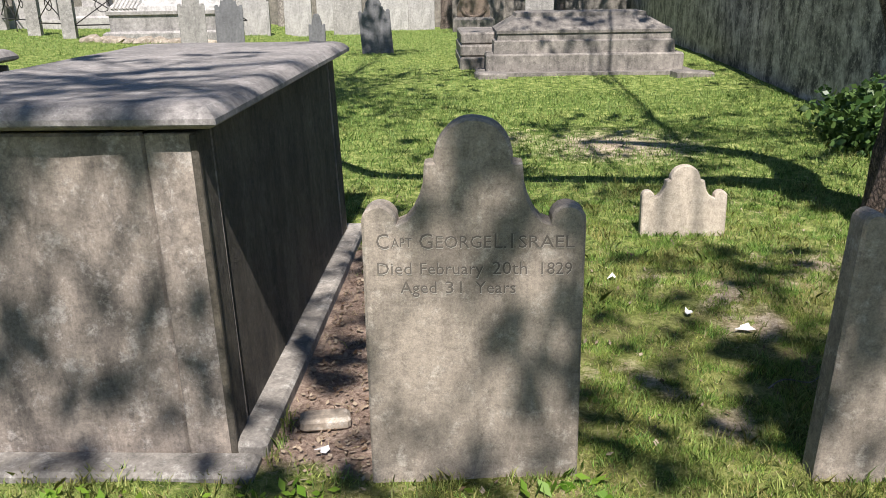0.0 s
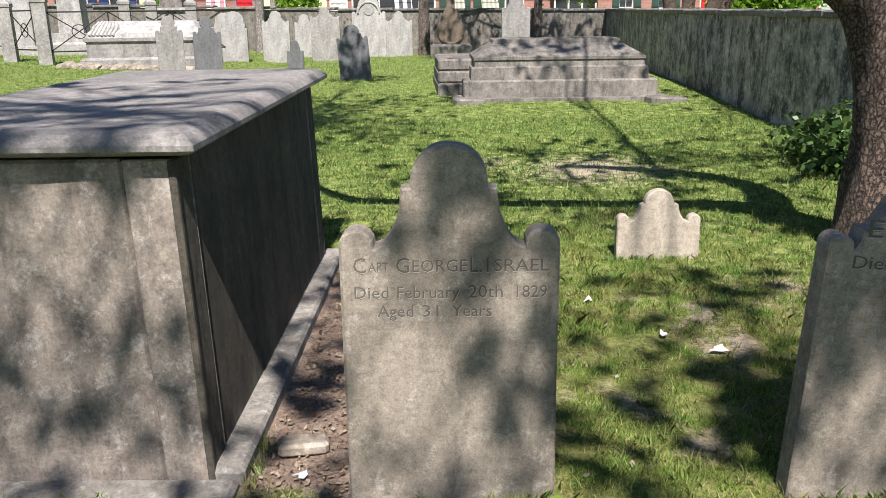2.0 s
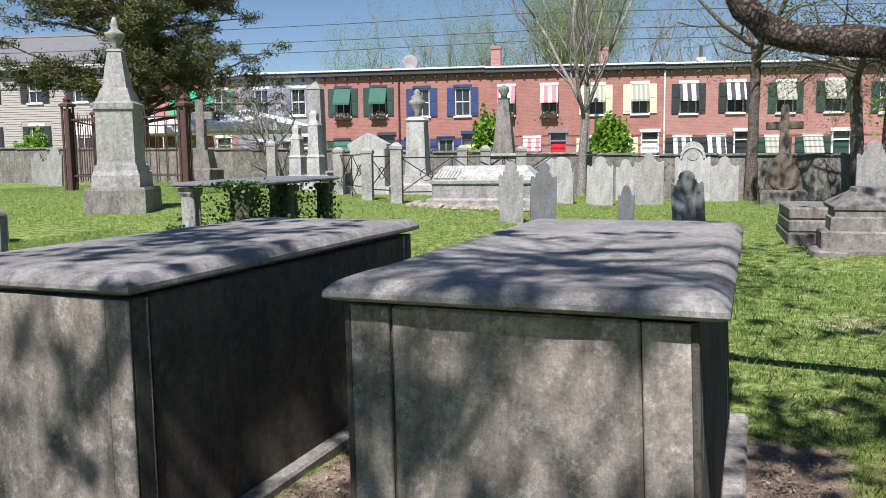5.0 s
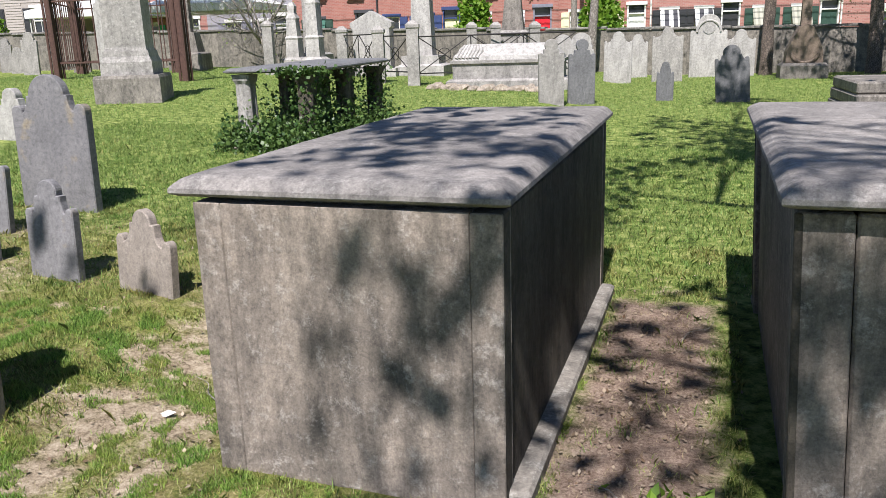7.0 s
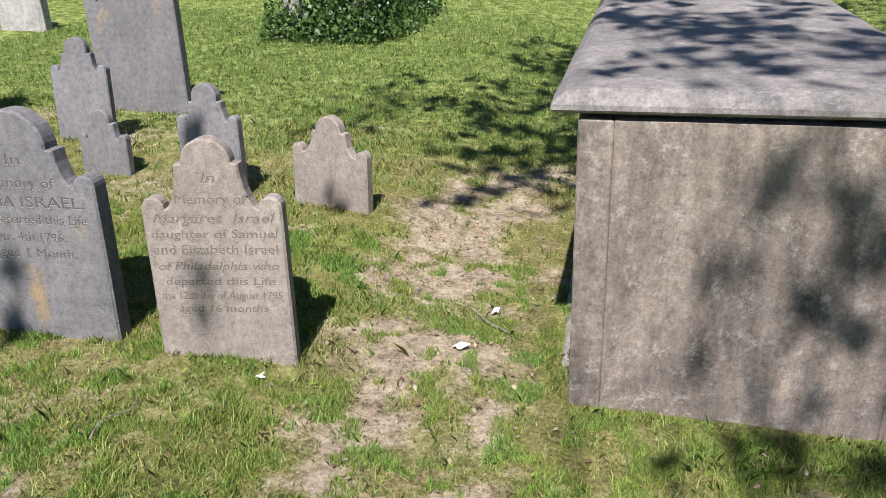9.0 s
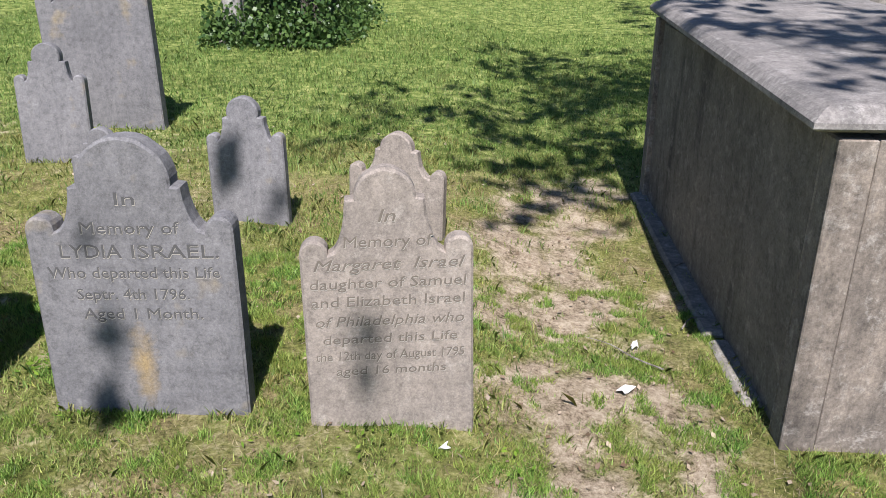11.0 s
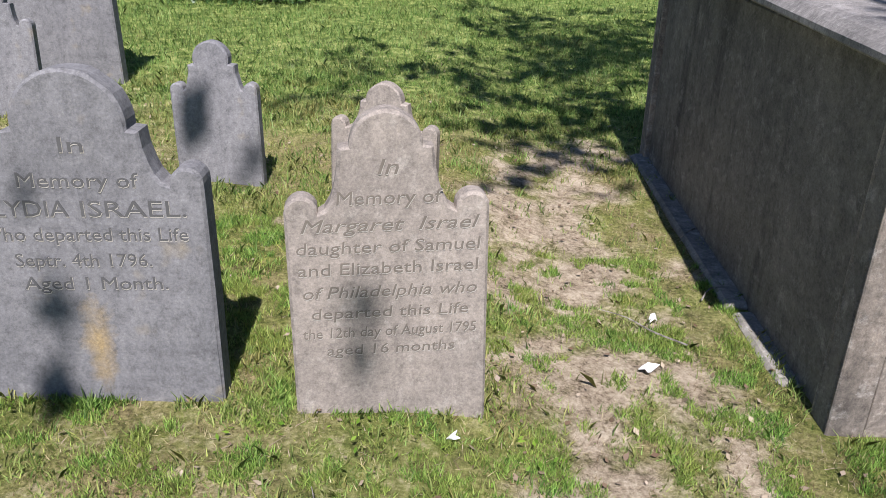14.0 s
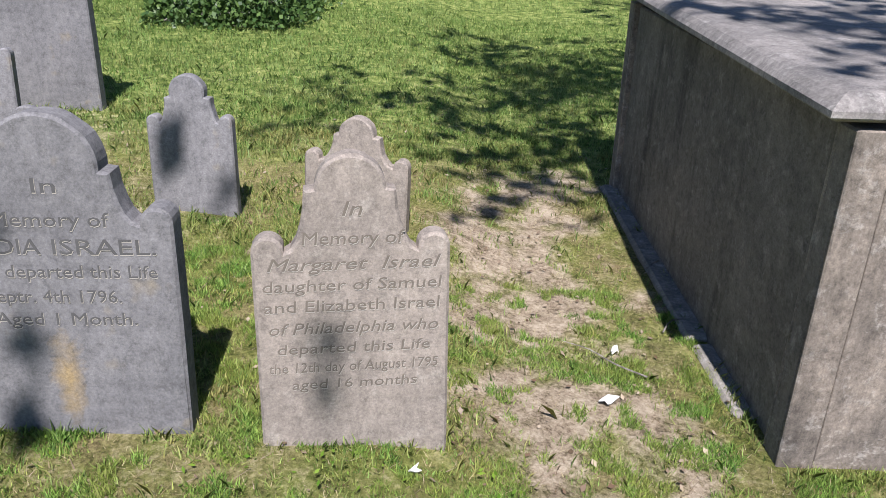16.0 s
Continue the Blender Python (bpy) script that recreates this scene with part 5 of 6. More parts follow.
for i, (x, y, h, leaf, n) in enumerate(((-13.5, 62, 15.5, M_SPRING, 9000), (-20, 64, 14.5, M_SPRING, 2200), (-25, 66, 14, M_SPRING, 2500), (-6, 64, 14.5, None, 0), (-1, 66, 15, None, 0), (-31, 60, 13, M_SPRING, 1500), (14, 70, 13, M_SPRING, 1500), (24, 66, 12, M_SPRING, 1500), (-16, 60, 13, None, 0), (-9, 58, 13.5, None, 0))):
    tree("street_tree", "leafy spring tree rising behind the houses" if leaf else "bare tree rising behind the houses", (x, y, -0.3), h, 0.2, 4, M_BARE, 60 + i, leaf, n * (8 if i == 0 else 5), 0.055, 0.4, (0.3, 0), 0.28, 0.55, 4 if i < 5 else 3, 0.28)


def cedar():
    """A broad dark conifer: trunk, level limbs and hanging sprays."""
    t = thing("cedar_tree", pose(-24.3, 26.5, 0.1), "broad dark green cedar with rough limbs", "tree")
    rng, rn = random.Random(8), np.random.default_rng(8)
    bm = bmesh.new()
    pts, rad = smooth_line([(0, 0, -0.2), (0.1, 0, 2), (-0.1, 0, 5), (0, 0, 10)], [0.42, 0.34, 0.28, 0.1])
    tube(bm, pts, rad, 10, 0.15)
    part("trunk", bm, M_BARK, t, "", True)
    bm, cl = bmesh.new(), []
    for i in range(120):
        z = 2.9 + 7.5 * i / 120
        a = rng.uniform(0, 2 * math.pi)
        L = rng.uniform(2.6, 6.0) * (1 - 0.3 * (z - 3) / 7.5)
        d = Vector((math.cos(a), math.sin(a), rng.uniform(0.05, 0.5)))
        o = Vector((0, 0, z))
        p1, p2 = o + d * L * 0.5 + Vector((rng.uniform(-0.3, 0.3), rng.uniform(-0.3, 0.3), 0.15)), o + d * L
        tube(bm, [o, p1, p2], [0.09, 0.05, 0.012], 5)
        for s_ in np.linspace(0.45, 1.05, 7):
            c = o.lerp(p1, min(1, s_ * 2)) if s_ < 0.5 else p1.lerp(p2, (s_ - 0.5) * 2)
            for _ in range(2):
                q = c + Vector((rng.gauss(0, 0.4), rng.gauss(0, 0.4), rng.gauss(0.12, 0.22)))
                tube(bm, [c, c.lerp(q, 0.5), q], [0.018, 0.012, 0.004], 3)
                cl.append(q)
    part("branching", bm, M_BARK, t)
    C = np.array([list(c) for c in cl])
    P = C[rn.integers(0, len(C), 130000)] + rn.normal(0, 1, (130000, 3)) * np.array([0.15, 0.15, 0.1])
    leaf_mesh("crown", P, rn.uniform(0.028, 0.055, len(P)), M_CEDAR, t, rn, 0, 4.0)


cedar()


def shade_trees():
    """Two old trees over the graves: one with the low limb across the lawn, one unseen, added for its dappled shade."""
    rng, rn = random.Random(17), np.random.default_rng(17)
    a = thing("old_tree", pose(0, 0, 0), "old rough-barked tree with a low limb over the lawn", "tree")
    bm = bmesh.new()
    pts, rad = smooth_line([(2.28, 4.05, -0.2), (2.27, 4.03, 0.08), (2.24, 4.0, 0.5), (2.19, 4.0, 0.95), (2.02, 4.0, 1.35), (1.75, 4.02, 1.5)], [0.36, 0.24, 0.18, 0.17, 0.165, 0.13])
    tube(bm, pts, rad, 18, 0.25)
    part("trunk", bm, M_BARK, a, "", True)
    bm = bmesh.new()
    pts, rad = smooth_line([(2.0, 4.0, 1.3), (1.72, 4.0, 1.47), (1.35, 4.0, 1.57), (0.86, 4.0, 1.655), (0.36, 4.0, 1.715), (-0.17, 4.0, 1.80), (-0.42, 4.0, 1.83), (-0.56, 4.0, 1.90), (-0.68, 4.0, 2.05), (-0.82, 3.95, 2.4), (-1.1, 3.7, 3.3), (-1.6, 3.0, 4.6)],
                           [0.13, 0.10, 0.08, 0.072, 0.07, 0.066, 0.064, 0.062, 0.056, 0.05, 0.045, 0.04], 6)
    tube(bm, pts, rad, 16, 0.3)
    part("limb", bm, M_BARK, a, "gnarled low limb", True)
    bm = bmesh.new()
    pts, rad = smooth_line([(2.05, 4.0, 1.2), (2.25, 3.9, 1.9), (2.3, 3.4, 3.2), (1.9, 2.6, 5.0), (1.2, 1.8, 6.4)], [0.15, 0.14, 0.12, 0.09, 0.05])
    tube(bm, pts, rad, 12, 0.2)
    part("limb", bm, M_BARK, a, "", True)
    # out of view, added only to throw leaf shade
    b = thing("old_tree", pose(0, 0, 0), "unseen spreading tree added to dapple the graves", "tree")
    bm = bmesh.new()
    pts, rad = smooth_line([(-2.6, -6.8, -0.2), (-2.6, -6.8, 1.5), (-2.5, -6.5, 3.5), (-2.4, -6.0, 5.0)], [0.45, 0.34, 0.3, 0.22])
    tube(bm, pts, rad, 12, 0.2)
    part("trunk", bm, M_BARK, b, "", True)
    # unseen crowns, added to shade chosen stretches of lawn and stone; last value: share shaded
    cover = [(-1.3, 3.0, 1.75, 1.3, 0.26), (-2.9, 3.7, 0.5, 0.9, 0.4), (-2.88, 2.25, 0.5, 0.33, 0.22), (-1.2, 2.3, 0.5, 0.3, 0.12), (-2.6, 1.5, 0.6, 0.25, 0.25), (-1.1, 2.05, 0.55, 0.2, 0.25), (0.0, 1.95, 0.4, 0.25, 0.25), (0.0, 2.38, 0.28, 0.2, 0.35), (0.2, 2.5, 0.6, 0.7, 0.25), (1.0, 2.8, 0.9, 0.9, 0.22), (1.2, 4.8, 0.9, 0.7, 0.2), (1.8, 6.4, 1.4, 1.4, 0.2), (0.2, 6.0, 0.8, 0.7, 0.15),
             (-1.3, 9.4, 1.4, 2.2, 0.27), (-3.4, 6.2, 1.0, 1.9, 0.42), (-3.85, 4.2, 0.45, 0.7, 0.35), (-5.2, 2.08, 0.03, 0.03, 0.5), (-5.21, 1.93, 0.03, 0.03, 0.5), (-4.5, 1.95, 0.02, 0.02, 0.5), (-5.27, 3.48, 0.05, 0.04, 0.5), (-5.14, 3.34, 0.03, 0.03, 0.5), (-4.62, 3.25, 0.02, 0.03, 0.5), (-4.6, 5.2, 0.7, 0.9, 0.2),
             (1.3, 11.8, 1.4, 0.8, 0.25), (2.0, 21.5, 2.6, 1.8, 0.5), (3.3, 9.5, 0.5, 2.0, 0.15), (-0.2, 4.3, 0.6, 0.9, 0.3), (1.3, 2.15, 0.45, 0.45, 0.76), (-1.4, 13.9, 0.5, 0.6, 0.6)]
    leaves = {0: [], 1: []}
    twigs = {0: bmesh.new(), 1: bmesh.new()}
    hubs = {0: [Vector((1.9, 2.6, 5.0)), Vector((1.2, 1.8, 6.4)), Vector((-1.6, 3.0, 4.6))], 1: [Vector((-2.4, -6.0, 5.0)), Vector((-2.5, -6.5, 3.5))]}
    for cx, cy, rx, ry, c in cover:
        need = -math.log(1 - c) * 4 * rx * ry / 0.0056
        m = 5
        grp = max(2, int(need / m))
        tiny = rx < 0.1
        if tiny:
            grp = 1
        cents = []
        for _ in range(grp):
            gx, gy = cx + rng.uniform(-rx, rx), cy + rng.uniform(-ry, ry)
            h = rng.uniform(4.6, 7.6) + (1.5 if gy > 10 else 0)
            # cluster set up the sun's ray from the spot it shades
            cents.append(Vector((gx + 0.044 * h, gy - 0.728 * h, h)))
        mid = sum(cents, Vector()) / len(cents)
        w = 0 if (mid - hubs[0][0]).length < (mid - hubs[1][0]).length else 1
        hub = min(hubs[w], key=lambda q: (q - mid).length)
        fork = hub.lerp(mid, 0.6)
        th = max(0.08, min(0.5, grp / 110))
        tube(twigs[w], [hub, hub.lerp(fork, 0.5) + Vector((0, 0, 0.3)), fork], [0.06 * th, 0.045 * th, 0.035 * th], 6)
        for i in range(0, len(cents), 6):
            sub = sum(cents[i:i + 6], Vector()) / len(cents[i:i + 6])
            tube(twigs[w], [fork, fork.lerp(sub, 0.5) + Vector((rng.uniform(-0.2, 0.2), rng.uniform(-0.2, 0.2), 0.15)), sub], [0.03 * th, 0.02 * th, 0.012 * th], 5)
            for q in cents[i:i + 6]:
                tube(twigs[w], [sub, sub.lerp(q, 0.5) + Vector((0, 0, 0.08)), q], [0.011, 0.008, 0.004], 4)
                leaves[w] += [q + Vector((rng.gauss(0, 0.035 if tiny else 0.09), rng.gauss(0, 0.035 if tiny else 0.09), rng.gauss(0, 0.07))) for _ in range(3 if tiny else m)]
    for w, ob in ((0, a), (1, b)):
        part("branching", twigs[w], M_BARK, ob)
        P = np.array([list(v) for v in leaves[w]])
        leaf_mesh("crown", P, rn.uniform(0.06, 0.145, len(P)), M_CANOPY, ob, rn)


shade_trees()

# ---- the street and its houses ----
FACE = pose(-11, 43, 0, 0, 0, 12)


def holed_wall(x0, x1, z0, z1, thick, holes):
    """A wall in the plane y = 0 with openings right through it."""
    xs = sorted({x0, x1, *[h[0] for h in holes], *[h[1] for h in holes]})
    zs = sorted({z0, z1, *[h[2] for h in holes], *[h[3] for h in holes]})
    bm = bmesh.new()
    def hole(x, z):
        return any(a < x < b and c < z < d for a, b, c, d in holes) or not (x0 < x < x1 and z0 < z < z1)
    def quad(*ps):
        bm.faces.new([bm.verts.new(p) for p in ps])
    for i in range(len(xs) - 1):
        for j in range(len(zs) - 1):
            a, b, c, d = xs[i], xs[i + 1], zs[j], zs[j + 1]
            mx, mz = (a + b) / 2, (c + d) / 2
            if hole(mx, mz):
                continue
            quad((a, 0, c), (b, 0, c), (b, 0, d), (a, 0, d))
            quad((b, thick, c), (a, thick, c), (a, thick, d), (b, thick, d))
            for (p, q, nx, nz) in (((a, c), (a, d), a - 0.001, mz), ((b, d), (b, c), b + 0.001, mz), ((a, d), (b, d), mx, d + 0.001), ((b, c), (a, c), mx, c - 0.001)):
                if hole(nx, nz):
                    quad((p[0], 0, p[1]), (q[0], 0, q[1]), (q[0], thick, q[1]), (p[0], thick, p[1]))
    bmesh.ops.remove_doubles(bm, verts=bm.verts, dist=0.0005)
    return bm


def window(house, x, z0, z1, w, shutter=None, awning=None, sill=M_WHITE, planter=False, lintel=M_WHITE):
    wd = part("window", box(x - w / 2, x + w / 2, 0.14, 0.17, z0, z1, 0.004), M_GLASS, house, "dark sash window pane")
    bm = bmesh.new()
    f = 0.06
    for a, b, c, d in ((x - w / 2, x - w / 2 + f, z0, z1), (x + w / 2 - f, x + w / 2, z0, z1), (x - w / 2 + f, x + w / 2 - f, z1 - f, z1), (x - w / 2 + f, x + w / 2 - f, z0, z0 + f), (x - w / 2 + f, x + w / 2 - f, (z0 + z1) / 2 - 0.03, (z0 + z1) / 2 + 0.03)):
        box(a, b, 0.09, 0.138, c, d, 0.006, bm)
    box(x - 0.015, x + 0.015, 0.1, 0.137, z0 + f, z1 - f, 0.004, bm)
    part("frame", bm, M_WHITE, wd)
    part("sill", box(x - w / 2 - 0.08, x + w / 2 + 0.08, -0.1, 0.0, z0 - 0.1, z0, 0.01), sill, wd)
    part("lintel", box(x - w / 2 - 0.08, x + w / 2 + 0.08, -0.05, 0.0, z1, z1 + 0.16, 0.01), lintel, wd)
    if shutter:
        for sx in (-1, 1):
            c = x + sx * (w / 2 + 0.23)
            bm = box(c - 0.21, c + 0.21, -0.06, -0.01, z0, z1, 0.006)
            for q in (0.27, 0.73):
                zc = z0 + (z1 - z0) * q
                box(c - 0.15, c + 0.15, -0.075, -0.058, zc - (z1 - z0) * 0.19, zc + (z1 - z0) * 0.19, 0.006, bm)
            part("shutter", bm, shutter, wd)
    if awning:
        h = (z1 - z0) * 0.52
        bm = bmesh.new()
        a, b = x - w / 2 - 0.05, x + w / 2 + 0.05
        rings(bm, [[(a, -0.02, z1), (b, -0.02, z1), (b, 0.0, z1 + 0.02), (a, 0.0, z1 + 0.02)], [(a, -0.45, z1 - h), (b, -0.45, z1 - h), (b, -0.43, z1 - h), (a, -0.43, z1 - h)], [(a, -0.46, z1 - h - 0.12), (b, -0.46, z1 - h - 0.12), (b, -0.445, z1 - h - 0.12), (a, -0.445, z1 - h - 0.12)]])
        part("awning", bm, awning, wd)
    if planter:
        pb = part("window_box", box(x - w / 2, x + w / 2, -0.3, -0.1, z0 - 0.2, z0, 0.01), M_BLACK, wd)
        r = np.random.default_rng(int(abs(x) * 10))
        leaf_mesh("flower_clump", np.array([(x, -0.2, z0 - 0.02)]) + r.normal(0, 1, (160, 3)) * np.array([w * 0.25, 0.07, 0.1]), 0.09, M_DEAD, wd, r)
    return wd


def door(house, x, z0, z1, w, mat, surround=M_WHITE):
    dr = part("door", box(x - w / 2 + 0.08, x + w / 2 - 0.08, 0.12, 0.17, z0, z1 - 0.45, 0.006), mat, house)
    bm = box(x - w / 2, x - w / 2 + 0.08, -0.03, 0.17, z0, z1, 0.006)
    box(x + w / 2 - 0.08, x + w / 2, -0.03, 0.17, z0, z1, 0.006, bm)
    box(x - w / 2 - 0.06, x + w / 2 + 0.06, -0.08, 0.17, z1, z1 + 0.18, 0.01, bm)
    box(x - w / 2 + 0.08, x + w / 2 - 0.08, 0.02, 0.17, z1 - 0.45, z1 - 0.38, 0.006, bm)
    part("surround", bm, surround, dr)
    part("transom", box(x - w / 2 + 0.08, x + w / 2 - 0.08, 0.12, 0.15, z1 - 0.38, z1, 0.004), M_GLASS, dr)
    bm = bmesh.new()
    for a in (-0.2, 0.2):
        box(x + a * w - 0.1 * w, x + a * w + 0.1 * w, 0.105, 0.12, z0 + 0.3, z1 - 1.3, 0.004, bm)
        box(x + a * w - 0.1 * w, x + a * w + 0.1 * w, 0.105, 0.12, z1 - 1.15, z1 - 0.6, 0.004, bm)
    part("panel", bm, mat, dr)


def row_house(label, s0, s1, wall, uppers, lowers, doors, shutter, awning, top=6.05, gut=True, dz=0.0, lower_awning=None, lower_shutter=None, surround=M_WHITE, door_mat=M_WHITE, zu=(3.75, 5.3), planter=False, lintel=M_WHITE):
    h = thing("row_house", FACE @ pose(0, 0, dz), label, "house", "row houses")
    W = 0.86
    hs = [(x - W / 2, x + W / 2, zu[0], zu[1]) for x in uppers] + [(x - W / 2, x + W / 2, 0.95, 2.5) for x in lowers] + [(x - 0.48, x + 0.48, 0.1, 2.75) for x in doors]
    part("wall", holed_wall(s0, s1 - 0.004, -0.6, top, 0.25, hs), wall, h)
    # solid black block: darkness of the unlit rooms as colour
    part("inside", box(s0 + 0.1, s1 - 0.1, 0.4, 6.5, -0.5, top - 0.1, 0.01), M_BLACK, h, "black block for the unlit rooms")
    for x, z, y0 in ((s0, 0, 0.251), (s1 - 0.154, 0, 0.251)):
        part("party_wall", box(x, x + 0.15, y0, 7.0, -0.6, top, 0.01), wall, h)
    part("cornice", box(s0, s1 - 0.003, -0.28, 0.3, top, top + 0.24, 0.02), M_TAR, h, "dark painted cornice")
    part("gutter", box(s0, s1 - 0.003, -0.36, 7.0, top + 0.243, top + 0.34, 0.015), M_WHITE, h, "white flat roof edge")
    n = max(3, int((s1 - s0) / 0.6))
    for i in range(n):
        x = s0 + (s1 - s0) * (i + 0.5) / n
        part("bracket", box(x - 0.05, x + 0.05, -0.2, -0.002, top - 0.2, top - 0.002, 0.01), M_TAR, h)
    for x in uppers:
        window(h, x, zu[0], zu[1], W, shutter, awning, planter=planter, lintel=lintel)
    for x in lowers:
        window(h, x, 0.95, 2.5, W, lower_shutter or shutter, lower_awning, lintel=lintel)
    for x in doors:
        door(h, x, 0.1, 2.75, 0.96, door_mat, surround)
    return h


row_house("red brick row house with bright green shutters", -23.4, -17.9, M_BRICK2, (-21.23, -18.92), (-21.2,), (-18.8,), M_LGREEN, None, zu=(4.05, 5.5), top=6.0)
row_house("blue-grey stuccoed row house with grey shutters", -17.9, -13.0, M_SIDING2, (-16.47, -14.25), (-16.4, -14.9), (-13.7,), M_GREYP, None, zu=(3.98, 5.48))
row_house("red brick row house with green awnings", -13.0, -8.4, M_BRICK, (-11.6, -9.54), (-11.7,), (-9.1,), M_GREEN, M_GREENAW, zu=(3.85, 5.4), lower_awning=M_GREENAW, door_mat=M_BRICK2, surround=M_TAR, planter=True, lintel=M_TAR)
row_house("red brick row house with navy blue shutters", -8.4, -3.5, M_BRICK, (-7.07, -4.78), (-7.6, -5.75), (-4.35,), M_BLUE, None, door_mat=M_CREAMP, surround=M_BLUE, lintel=M_BLUE)
h4 = row_house("red brick row house with pink striped awnings and red door", -3.5, 1.3, M_BRICK, (-2.36, -0.05), (-2.7, -0.97), (0.45,), None, M_PINKAW, lower_awning=M_PINKAW, door_mat=M_RED, surround=M_GREYP, dz=-0.04, planter=True)
row_house("red brick row house with cream shutters", 1.3, 6.0, M_BRICK, (2.45, 4.75), (2.3, 3.8), (5.3,), M_CREAMP, M_PALEAW, dz=-0.08, lower_shutter=M_CREAMP)
row_house("red brick row house with black shutters and striped awnings", 6.0, 10.7, M_BRICK2, (7.25, 9.63), (6.97, 8.7), (10.05,), M_BLACK, M_BWAW, dz=-0.12, lower_awning=M_BWAW, door_mat=M_BLACK)
row_house("brick row house with dark green shutters and pale awnings", 10.7, 15.5, M_BRICK2, (12.1, 14.46), (11.6, 13.5), (14.9,), M_GREEN, M_PALEAW, dz=-0.18, lower_awning=M_PALEAW, door_mat=M_GREEN)
h8 = row_house("brick row house with a white shop window", 15.5, 22.6, M_BRICK2, (17.1, 19.25, 21.45), (21.6,), (), M_GREEN, None, dz=-0.28)
bm = box(17.2, 19.6, -0.3, 0.0, 0.6, 2.2, 0.01)
part("shop_window", bm, M_GLASS, h8)
bm = box(17.0, 19.8, -0.4, -0.002, 2.2, 2.6, 0.03)
for x in (17.15, 17.95, 18.75, 19.55):
    box(x, x + 0.1, -0.36, -0.302, 0.5, 2.2, 0.01, bm)
part("shop_front", bm, M_WHITE, h8)
row_house("pink brick row house half hidden by leaves", 22.6, 28.0, M_BRICK2, (24, 26.4), (24,), (26.6,), M_GREEN, None, dz=-0.35, door_mat=M_RED)
row_house("pink brick row house half hidden by leaves", 28.0, 36.0, M_BRICK2, (29.5, 32, 34.5), (29.5, 32), (34.4,), M_GREEN, None, dz=-0.45)


def clapboard_house():
    h = thing("clapboard_house", FACE @ pose(1.8, -3.0, 0.2), "grey clapboard house with dark shutters and sloping roof", "house")
    ws = (-38.5, -36.0, -33.4, -30.4, -27.6)
    part("wall", holed_wall(-41, -25.8, -0.8, 6.4, 0.25, [(x - 0.43, x + 0.43, 4.6, 5.95) for x in ws] + [(x - 0.43, x + 0.43, 2.0, 3.3) for x in ws]), M_SIDING, h)
    # black block again, for the darkness of the rooms
    part("inside", box(-40.8, -26.0, 0.4, 6.5, -0.5, 6.3, 0.01), M_BLACK, h)
    part("gable_end", box(-26.05, -25.8, 0.252, 8.0, -0.8, 6.4, 0.01), M_SIDING, h)
    for i in range(52):
        z = -0.6 + i * 0.135
        segs, x = [], -41.0
        band = [w for w in ws if (4.5 < z < 6.15 or 1.85 < z < 3.5)]
        for w in band:
            segs.append((x, w - 0.95))
            x = w + 0.95
        segs.append((x, -25.8))
        for a, b in segs:
            bm = bmesh.new()
            rings(bm, [[(a, -0.002, z + 0.13), (a, -0.025, z), (a, -0.002, z)], [(b, -0.002, z + 0.13), (b, -0.025, z), (b, -0.002, z)]])
            part("clapboard", bm, M_SIDING, h)
    for x in ws:
        window(h, x, 4.6, 5.95, 0.86, M_BLACK)
        window(h, x, 2.0, 3.3, 0.86, M_BLACK)
    part("eave", box(-41.3, -25.5, -0.45, 0.3, 6.4, 6.65, 0.02), M_WHITE, h)
    for i in range(20):
        x = -40.8 + i * 0.77
        part("bracket", box(x - 0.07, x + 0.07, -0.4, -0.03, 6.1, 6.397, 0.01), M_TAR, h)
    bm = bmesh.new()
    rings(bm, [[(-41.4, -0.5, 6.653), (-41.4, 4.0, 9.0), (-41.4, 8.5, 6.653)], [(-25.4, -0.5, 6.653), (-25.4, 4.0, 9.0), (-25.4, 8.5, 6.653)]])
    part("roof", bm, M_ROOF, h, "grey shingled roof")


clapboard_house()


def chimney(s, w, z0, z1, y=2.5):
    c = thing("chimney", FACE @ pose(s, y, 0), "brick chimney stack on the flat roof", "chimney", "chimneys")
    part("stack", box(-w / 2, w / 2, -0.3, 0.3, z0, z1 - 0.15, 0.01), M_BRICK2, c)
    part("cap", box(-w / 2 - 0.06, w / 2 + 0.06, -0.36, 0.36, z1 - 0.15, z1, 0.02), M_BRICK, c)


for s, w, z1 in ((-3.15, 0.55, 7.75), (2.9, 0.5, 7.5), (-9.6, 0.4, 6.85)):
    chimney(s, w, 6.3, z1)
vent = thing("roof_vent", FACE @ pose(8.2, 2.5, 6.25), "white roof vent with a pipe", "vent")
part("body", stacked([(0.25, 0.25, 0), (0.22, 0.22, 0.55)]), M_WHITE, vent)
part("pipe", lathe([(0.09, 0.55), (0.09, 1.2), (0.02, 1.25)], 10), M_TAR, vent)
dish = thing("satellite_dish", FACE @ pose(-8.1, 2.0, 6.35), "pale satellite dish on the roof", "dish")
part("bowl", lathe([(0.02, 0.0), (0.3, 0.05), (0.48, 0.16), (0.5, 0.18), (0.3, 0.08), (0.02, 0.03)], 18), M_GREY, dish, "", True).matrix_basis = pose(0, 0, 0.55, 70, 0, 15)
part("mast", lathe([(0.03, 0), (0.03, 0.55)], 8), M_TAR, dish)
